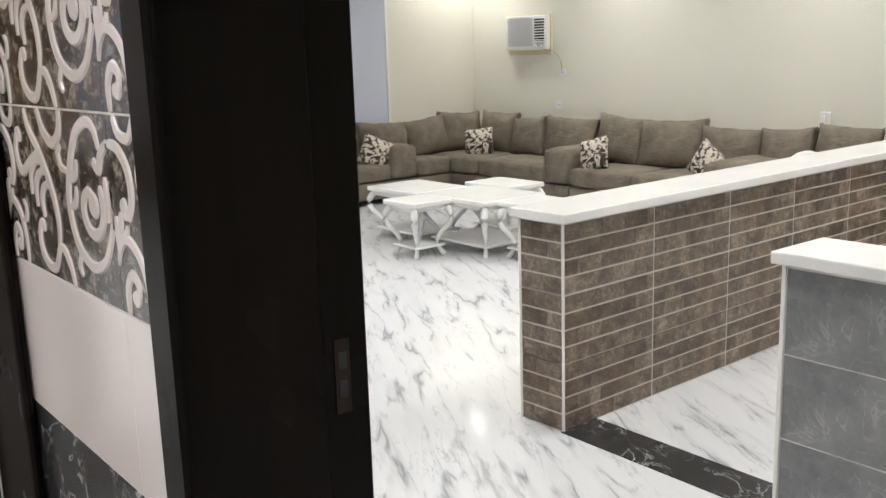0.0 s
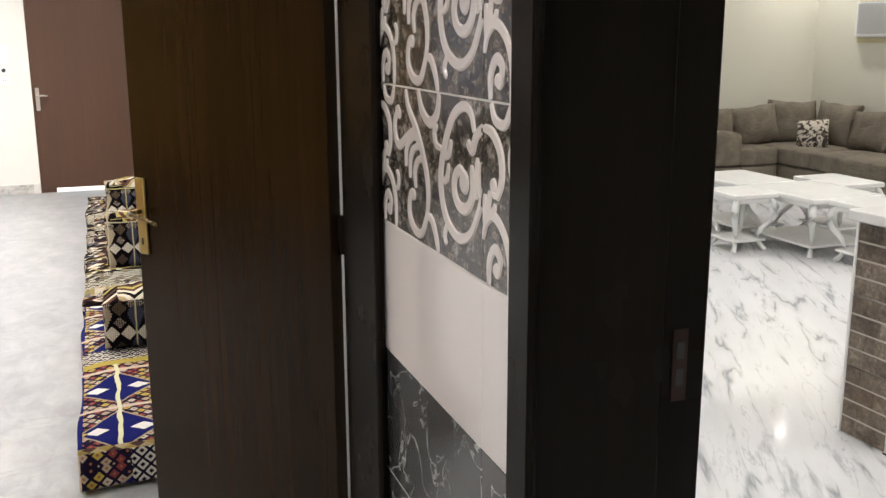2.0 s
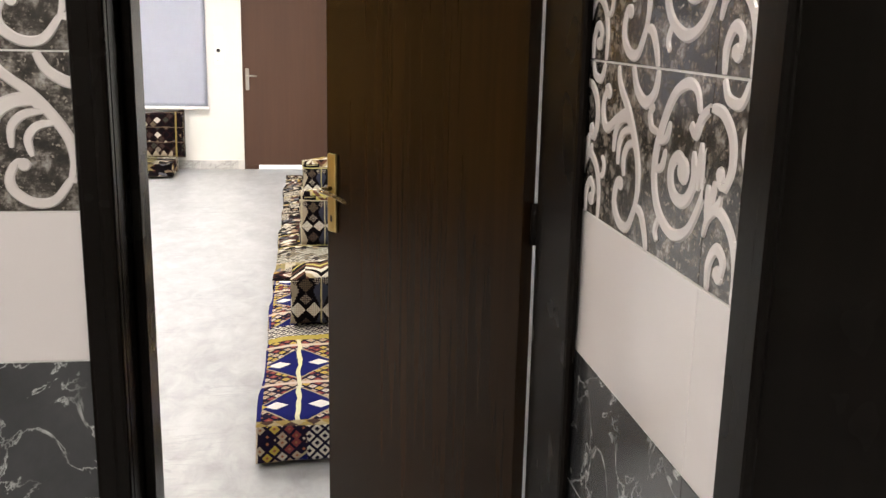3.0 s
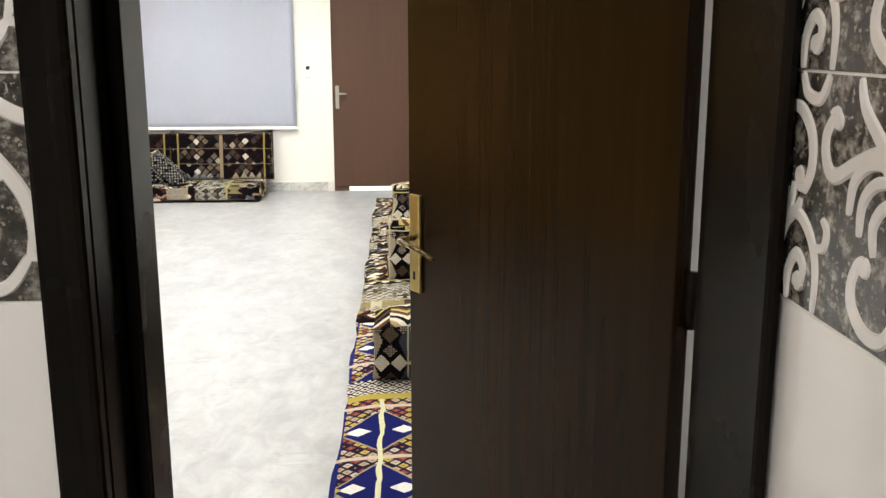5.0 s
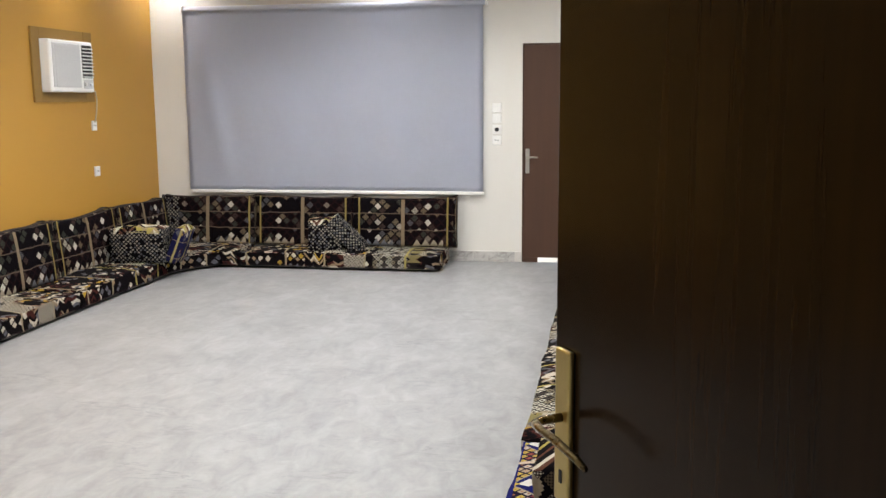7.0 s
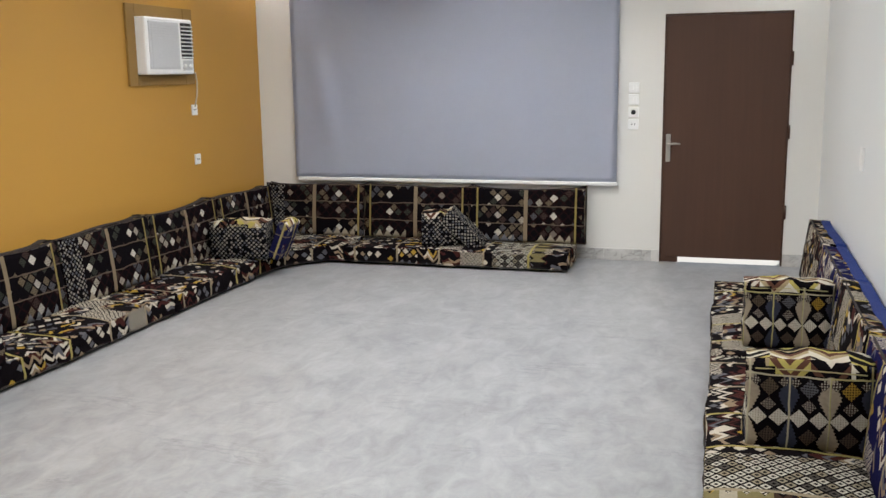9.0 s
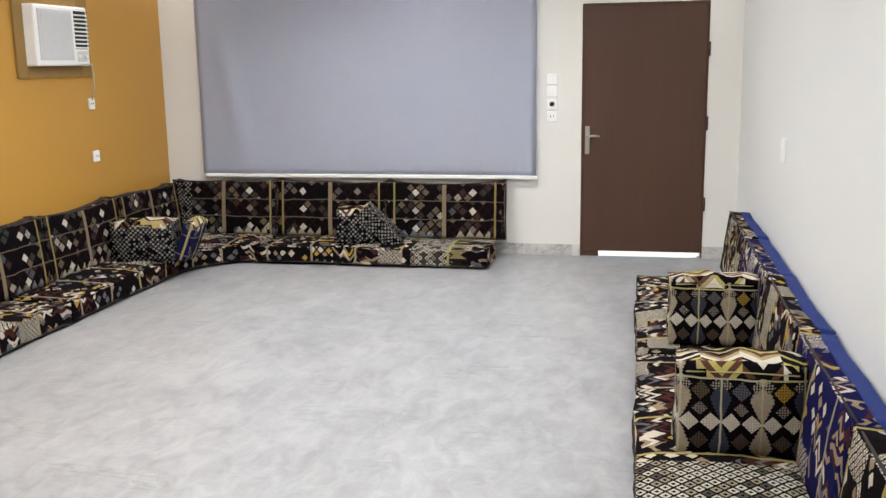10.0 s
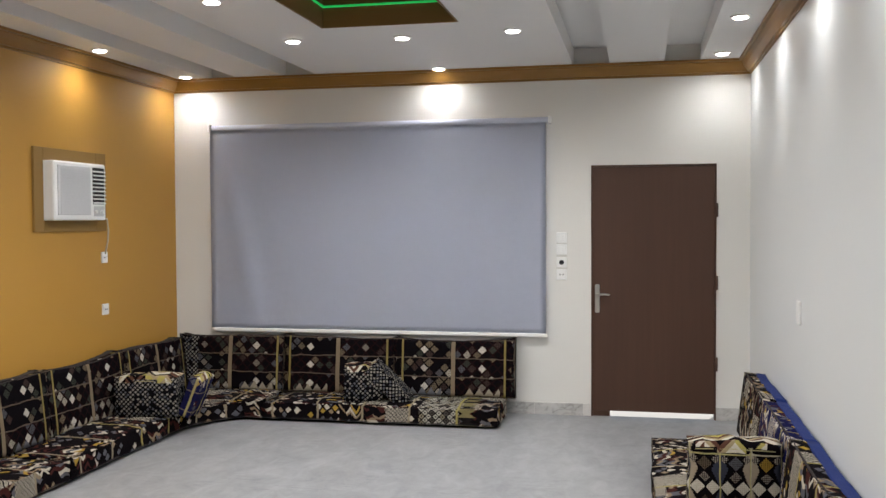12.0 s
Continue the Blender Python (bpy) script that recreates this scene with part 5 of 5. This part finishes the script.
tile_field(side, SIDE_M, [(8.586, 0.0, 0.6), (9.186, 0.0, 0.139), (10.49, 0.0, 0.6), (11.09, 0.0, 0.6), (11.69, 0.0, 0.6)], ROWS)
tile_field(front, FRONT_M, [(-0.103, 0.0, 0.33), (-0.703, 0.0, 0.6), (-1.303, 0.0, 0.6), (-1.903, 0.503, 0.6)], ROWS)
# Unseen lamps, added overhead to light the lobby tiles and frames.
downlight(0.1, -11.2, 2.9, 105, "lobby downlights")
downlight(0.1, -9.7, 2.9, 86, "lobby downlights")


# ---- the hall ----
HXW, HYW = 8.30, -1.70        # faces of the two walls behind the sofa
setting("floor_hall", boxes((LX + 0.03, HXW + 0.1, -13.0, HYW + 0.1, -0.2, 0)), M_HALLFLOOR, "glossy white marble floor with grey diagonal veins")
setting("wall_hall_east", boxes((HXW, HXW + 0.25, -13.0, HYW + 0.25, 0, 3.2)), M_HALLWALL, "pale yellow painted wall")
setting("wall_hall_north", boxes((1.545, HXW, HYW, HYW + 0.25, 0, 3.2)), M_HALLWALL, "pale yellow painted wall")
setting("wall_hall_south", boxes((1.545, HXW, -13.2, -13.0, 0, 3.2)), M_HALLWALL, "plain pale wall")
setting("ceiling_hall", boxes((1.545, HXW, -13.0, HYW, 3.0, 3.2)), M_CEIL, "white ceiling")
# The row at y = -11 is unseen, added to brighten the low walls' fronts.
for x in (2.6, 4.4, 6.2, 7.9):
    for y in (-2.1, -4.2, -6.3, -8.6, -11.0):
        if x > 7 or y != -2.1:
            downlight(x, y, 3.0, 62, "hall downlights", 140)

hb = thing("roller_blind", "blue-grey roller blind on the pale hall wall", "roller blind")
part("cloth", boxes((4.3, 6.98, HYW - 0.045, HYW - 0.040, 0.55, 2.55)), M_BLIND, hb)
part("side_rail", boxes((6.98, 7.015, HYW - 0.055, HYW, 0.5, 2.6), bevel=0.004), M_PLASTIC, hb, "white side rail")
part("roller", rod(bmesh.new(), (4.28, HYW - 0.045, 2.57), (7.0, HYW - 0.045, 2.57), 0.024, 14), M_BLIND, hb, "", None, True)

M_SURROUND2 = plaster("yellowish_surround_paint", (0.74, 0.68, 0.42))
air_conditioner(pose(HXW, -2.69, 1.735, 0, 0, -90), "white window air conditioner set in the pale hall wall", M_SURROUND2,
                [(0.31, -0.10, -0.18), (0.40, -0.06, -0.20), (0.47, -0.03, -0.26), (0.50, -0.02, -0.34), (0.50, -0.012, -0.42)], 0.65, 0.37, 0.08, (-0.345, 0.345, -0.24, 0.20))
wall_plate("socket", "white socket on the pale hall wall", "socket", pose(HXW, -3.20, 1.30, 0, 0, -90), 0.085, 0.085, "socket")
wall_plate("socket", "white socket on the pale hall wall", "socket", pose(HXW, -3.14, 0.95, 0, 0, -90), 0.085, 0.085, "socket")
wall_plate("light_switch", "white switch plate on the pale hall wall", "switch", pose(HXW, -6.27, 0.90, 0, 0, -90), 0.085, 0.13, "switch")


# half walls with a white capping
def brick_tile(w, h):
    """A tile moulded as four courses of bricks, face towards -y, from its lower corner."""
    bm = bmesh.new()
    box(bm, 0, w, 0, 0.008, 0, h)
    bm.faces.ensure_lookup_table()
    base = len(bm.faces)
    rh = h / 4
    for r in range(4):
        x = -0.075 * (r % 2)
        while x < w:
            a, b = max(x, 0) + (0.001 if x > 0 else 0), min(x + 0.15, w) - (0.001 if x + 0.15 < w else 0)
            if b - a > 0.012:
                box(bm, a, b, -0.0018, 0.002, r * rh + (0.0042 if r else 0), (r + 1) * rh - (0.0042 if r < 3 else 0))
            x += 0.15
    bm.faces.ensure_lookup_table()
    for f in bm.faces[base:]:
        f.material_index = 1
    return bm


def brick_mat():
    n = Nodes("dark_brown_brick_tile")
    p = n.pos()
    isl, ob = n.island(), n.random()
    q = n.vec(n.math("ADD", n.sep(p)[0], n.math("MULTIPLY", ob, 9.0)), n.sep(p)[1], n.sep(p)[2])
    f = n.math("ADD", n.math("ADD", n.math("MULTIPLY", n.noise(q, 11, 6, 0.72), 0.62), n.math("MULTIPLY", n.noise(q, 60, 4, 0.7), 0.30)), n.math("MULTIPLY", isl, 0.10))
    col = n.ramp(f, [(0.36, (0.034, 0.024, 0.018)), (0.47, (0.095, 0.069, 0.051)), (0.56, (0.20, 0.155, 0.118)), (0.66, (0.42, 0.35, 0.28))])
    col = n.mix(n.math("MULTIPLY", n.ramp(n.noise(q, 3.5, 2), [(0.5, 0.0), (0.7, 1.0)]), 0.4), col, (0.15, 0.085, 0.042))
    n.bump(n.noise(p, 70, 5), 0.35, 0.003)
    return n.done(col, 0.42)


M_BRICK = brick_mat()
M_JOINT = plain("tan_moulded_joint", (0.58, 0.53, 0.47), 0.6)
hw = tagged(new("wall_half"), "low dividing wall clad in brown brick-pattern tiles", kind="structure")
hw.matrix_basis = pose(3.410, -7.958, 0, 0, 0, 1.7)
L, W, H = 4.82, 0.246, 0.885
part("core", boxes((0.01, L, 0.003, W - 0.003, 0, H)), M_GROUT, hw, "pale grout")
part("capping", boxes((-0.03, L, -0.03, W + 0.03, H, H + 0.042), bevel=0.006), M_SLAB, hw, "white marble capping")
part("edge_strip", boxes((-0.002, 0.008, -0.002, 0.008, 0, H), bevel=0.002), M_SLAB, hw, "pale corner strip")
part("edge_strip", boxes((-0.004, 0.010, W - 0.010, W + 0.004, 0, H), bevel=0.002), M_SLAB, hw, "pale corner strip")
bt = mesh_from("brick_tile", brick_tile(0.572, 0.285), [M_JOINT, M_BRICK])
bt_end = mesh_from("brick_tile", brick_tile(W - 0.022, 0.285), [M_JOINT, M_BRICK])
for r in range(3):
    z = -0.002 + r * 0.295 + (0.002 if r else 0.008)
    for c in range(8):
        if 0.014 + c * 0.583 + 0.575 < L:
            share("tile", bt, hw, pose(0.014 + c * 0.583, 0.002, z))
            share("tile", bt, hw, pose(0.014 + c * 0.583 + 0.572, W - 0.002, z, 0, 0, 180))
    share("tile", bt_end, hw, pose(0.002, W - 0.011, z, 0, 0, -90))
hw2 = tagged(new("wall_half_2"), "low dividing wall clad in dark grey marble tiles", kind="structure")
hw2.matrix_basis = pose(3.410, -8.935, 0)
part("core", boxes((0.003, 0.25, -2.4, -0.004, 0, H - 0.012)), M_GROUT, hw2, "pale grout")
part("capping", boxes((-0.03, 0.28, -2.4, 0.03, H - 0.01, H + 0.032), bevel=0.006), M_SLAB, hw2, "white marble capping")
part("edge_strip", boxes((-0.003, 0.012, -0.012, 0.003, 0, H - 0.01), bevel=0.002), M_SLAB, hw2, "pale corner strip")
gt = mesh_from("tile", boxes((0.0025, 0.5975, 0, 0.008, 0.003, 0.287), bevel=0.001), M_GREYMARBLE)
gte = mesh_from("tile", boxes((0.0015, 0.2235, 0, 0.008, 0.0015, 0.2885), bevel=0.001), M_GREYMARBLE)
for r in range(3):
    for c in range(3):
        share("tile", gt, hw2, pose(0.001, -0.014 - c * 0.6, -0.005 + r * 0.29, 0, 0, -90))
    share("tile", gte, hw2, pose(0.238, -0.002, -0.005 + r * 0.29, 0, 0, 180))
setting("threshold_strip", boxes((3.400, 3.620, -8.935, -7.95, 0.0, 0.004)), M_BLACKMARBLE, "black marble floor strip with white veins")


# corner sofa in three pieces
def soft_box(w, d, h, r=0.05, seed=0.0, lump=0.006):
    bm = box(bmesh.new(), -w / 2, w / 2, -d / 2, d / 2, -h / 2, h / 2)
    bmesh.ops.subdivide_edges(bm, edges=bm.edges[:], cuts=5, use_grid_fill=True)
    hw_, hd, hh = w / 2 - r, d / 2 - r, h / 2 - r
    for v in bm.verts:
        c = v.co
        q = Vector((max(-hw_, min(hw_, c.x)), max(-hd, min(hd, c.y)), max(-hh, min(hh, c.z))))
        e = c - q
        if e.length > 1e-6 and sum(abs(k) > 1e-6 for k in e) > 1:
            v.co = q + e.normalized() * r
        v.co += v.co.normalized() * lump * noise.noise(Vector((c.x * 5 + seed, c.y * 5, c.z * 5)))
    return bm


def sofa(m, label, seats, arms, depth=0.90, first=0.0):
    """A sofa along local x, local -y in front, its back on the wall at y = 0; seats are (x0, x1) spans, arms are x spans."""
    t = thing("sofa", label, "sofa", m, "grey-brown sofa set")
    x0, x1 = min(s[0] for s in seats + arms), max(s[1] for s in seats + arms)
    part("base", boxes((x0, x1, -depth + 0.04, -0.06, 0.06, 0.24), bevel=0.02), M_SOFA, t)
    part("back", boxes((x0, x1, -0.24, -0.05, 0.24, 0.66), bevel=0.04), M_SOFA, t)
    for x in (x0 + 0.08, x1 - 0.08):
        for y in (-depth + 0.12, -0.14):
            part("foot", rod(bmesh.new(), (x, y, 0), (x, y, 0.062), 0.022, 10, 0.030), M_DARK, t)
    for i, (a, b) in enumerate(seats):
        part("seat_cushion", soft_box(b - a - 0.006, depth - 0.14, 0.19, 0.045, first + i * 3.1), M_SOFA, t, "", pose((a + b) / 2, -depth / 2 - 0.05, 0.335), True)
    for a, b in arms:
        part("arm", soft_box(b - a, depth - 0.08, 0.36, 0.06, first + a), M_SOFA, t, "", pose((a + b) / 2, -depth / 2 - 0.02, 0.42), True)
    return t


def sofa_cushion(m, w, h, seed):
    t = thing("sofa_cushion", "plump grey-brown velour back cushion on the sofa", "cushion", m, "sofa back cushions")
    part("cushion_cover", puffed(bmesh.new(), w, 0.23, h, 0.42, 10, 0.016, seed, 0.9), M_SOFA, t, "", pose(0, 0, h / 2), True)
    for x in (-1, 1):
        bm = bmesh.new()
        rod(bm, (x * (w / 2 - 0.03), 0, h - 0.022), (x * (w / 2 + 0.003), 0, h + 0.012), 0.014, 8, 0.004)
        part("corner_ear", bm, M_SOFA, t, "", None, True)
    return t


def floral(name):
    n = Nodes(name)
    v = n.turned(n.uv(), (1, 1, 1))
    a = n.noise(v, 13, 3, 0.5, 1.6)
    b = n.noise(v, 26, 3, 0.5, 1.0)
    col = n.mix(n.ramp(a, [(0.48, 0.0), (0.51, 1.0)]), (0.62, 0.56, 0.48), (0.035, 0.03, 0.028))
    col = n.mix(n.ramp(b, [(0.60, 0.0), (0.63, 1.0)]), col, (0.17, 0.12, 0.08))
    n.bump(n.noise(n.uv(), 300, 2), 0.2, 0.003)
    return n.done(col, 0.9)


M_FLORAL = floral("cream_and_black_floral_cloth")


def throw_pillow(m, seed):
    t = thing("throw_pillow", "square cream cushion printed with dark leaves", "pillow", m, "leaf-print pillows")
    part("pillow_cover", puffed(bmesh.new(), 0.32, 0.13, 0.31, 0.45, 8, 0.006, seed, 0.5), M_FLORAL, t, "", pose(0, 0, 0.155), True)
    return t


sofa(pose(HXW - 0.02, -2.40, 0, 0, 0, -90), "grey-brown velour corner sofa piece along the pale wall", [(-0.68, 0.42), (0.42, 1.42)], [(1.42, 1.76)], 0.95, 1)
sofa(pose(HXW - 0.02, -4.17, 0, 0, 0, -90), "long grey-brown velour sofa with a padded arm", [(0.0, 0.77), (0.77, 1.54)], [(1.54, 1.98)], 0.95, 5)
sofa(pose(HXW - 0.02, -6.17, 0, 0, 0, -90), "long grey-brown velour sofa beyond the low wall", [(0.0, 0.9), (0.9, 1.8), (1.8, 2.7)], [(2.7, 2.98)], 0.95, 9)
sofa(pose(6.88, HYW - 0.02, 0), "short grey-brown velour sofa piece in the corner", [(0.0, 0.46)], [], 0.72, 13)
sofa(pose(6.88, HYW - 0.02, 0), "grey-brown velour sofa under the blind", [(-2.2, -1.30), (-1.30, -0.355)], [(-0.355, -0.005)], 0.72, 17)
for i, (a, b) in enumerate(((-2.16, -2.70), (-2.66, -3.24), (-3.20, -3.93), (-3.88, -4.59), (-4.54, -5.27), (-5.22, -5.85), (-5.82, -6.38), (-6.34, -6.90), (-6.86, -7.50))):
    sofa_cushion(pose(HXW - 0.33, (a + b) / 2, 0.41, -14, (3, -4, 2, 4, -2)[i % 5], -90 + (9, -6, 3, -7, 8)[i % 5]), abs(b - a) - 0.03, (0.47, 0.42, 0.44, 0.48)[i % 4], 50 + i * 2.3)
for i, (a, b) in enumerate(((7.55, 8.10), (7.04, 7.66), (6.40, 7.04), (5.72, 6.36))):
    sofa_cushion(pose((a + b) / 2, HYW - 0.32, 0.41, -14, (2, -5, 3, 0)[i], (-10, 4, -3, 2)[i]), b - a, (0.47, 0.43, 0.42, 0.43)[i], 80 + i * 2.3)
throw_pillow(pose(7.66, -2.52, 0.41, -20, -6, -52), 3)
throw_pillow(pose(7.47, -4.40, 0.41, -20, -14, -84), 5)
throw_pillow(pose(7.62, -5.48, 0.41, -16, 27, -108), 7)
throw_pillow(pose(6.34, -2.30, 0.41, -18, 24, -24), 9)


# white tables pushed together
def side_table(x0, x1, y0, y1, label):
    t = thing("side_table", label, "side table", pose((x0 + x1) / 2, (y0 + y1) / 2, 0), "white tables")
    w, d = (x1 - x0) / 2 - 0.003, (y1 - y0) / 2 - 0.003
    part("tabletop", boxes((-w, w, -d, d, 0.405, 0.445), bevel=0.010), M_WHITEWOOD, t)
    part("apron", boxes((-w + 0.03, w - 0.03, -d + 0.03, d - 0.03, 0.37, 0.407), bevel=0.004), M_WHITEWOOD, t)
    part("shelf", boxes((-w + 0.05, w - 0.05, -d + 0.05, d - 0.05, 0.075, 0.093), bevel=0.004), M_WHITEWOOD, t, "low white shelf")
    for sx in (-1, 1):
        for sy in (-1, 1):
            bm = bmesh.new()
            pts, rs = [], []
            for i in range(11):
                f = i / 10
                o = 0.046 * math.sin(f * 2 * math.pi) * (1 if f < 0.5 else 0.9)
                pts.append((sx * (w - 0.055 + o), sy * (d - 0.055 + o), 0.40 * (1 - f) + 0.004))
                rs.append(0.029 - 0.015 * f + 0.006 * max(0, (f - 0.85) / 0.15))
            tube(bm, pts, rs, 8)
            part("leg", bm, M_WHITEWOOD, t, "", None, True)
    return t


for r in ((4.94, 5.335, -4.90, -4.49), (5.34, 6.0, -5.25, -4.47), (5.46, 5.92, -5.69, -5.256), (5.29, 5.86, -4.46, -3.76), (6.006, 6.44, -4.79, -4.22)):
    side_table(*r, "low white lacquered table with curved legs and a shelf")

# white plastic chair behind the half wall
ch = thing("plastic_chair", "white plastic chair with a rounded back", "chair", pose(6.45, -7.42, 0, 0, 0, 75))
bm = bmesh.new()
prev = None
for i in range(15):
    a = math.pi * i / 14
    row = [bm.verts.new((-0.25 * math.cos(a), 0.22 - 0.05 * math.sin(a) * s + 0.06 * s, 0.44 + (0.05 + 0.40 * math.sin(a) ** 0.6) * s)) for s in (0.0, 0.35, 0.7, 1.0)]
    if prev:
        for k in range(3):
            bm.faces.new((prev[k], row[k], row[k + 1], prev[k + 1]))
    prev = row
bmesh.ops.solidify(bm, geom=bm.faces[:], thickness=0.012)
part("backrest", bm, M_PLASTIC, ch, "", None, True)
part("seat", boxes((-0.24, 0.24, -0.22, 0.22, 0.41, 0.44), bevel=0.012), M_PLASTIC, ch)
for x in (-0.21, 0.21):
    for y in (-0.19, 0.19):
        part("leg", rod(bmesh.new(), (x * 1.12, y * 1.12, 0), (x, y, 0.415), 0.022, 10), M_PLASTIC, ch, "", None, True)

# ---- outside ----
setting("ground", boxes((-60, 60, 0.02, 80, -0.25, -0.02)), M_GROUND, "pale concrete ground outside")
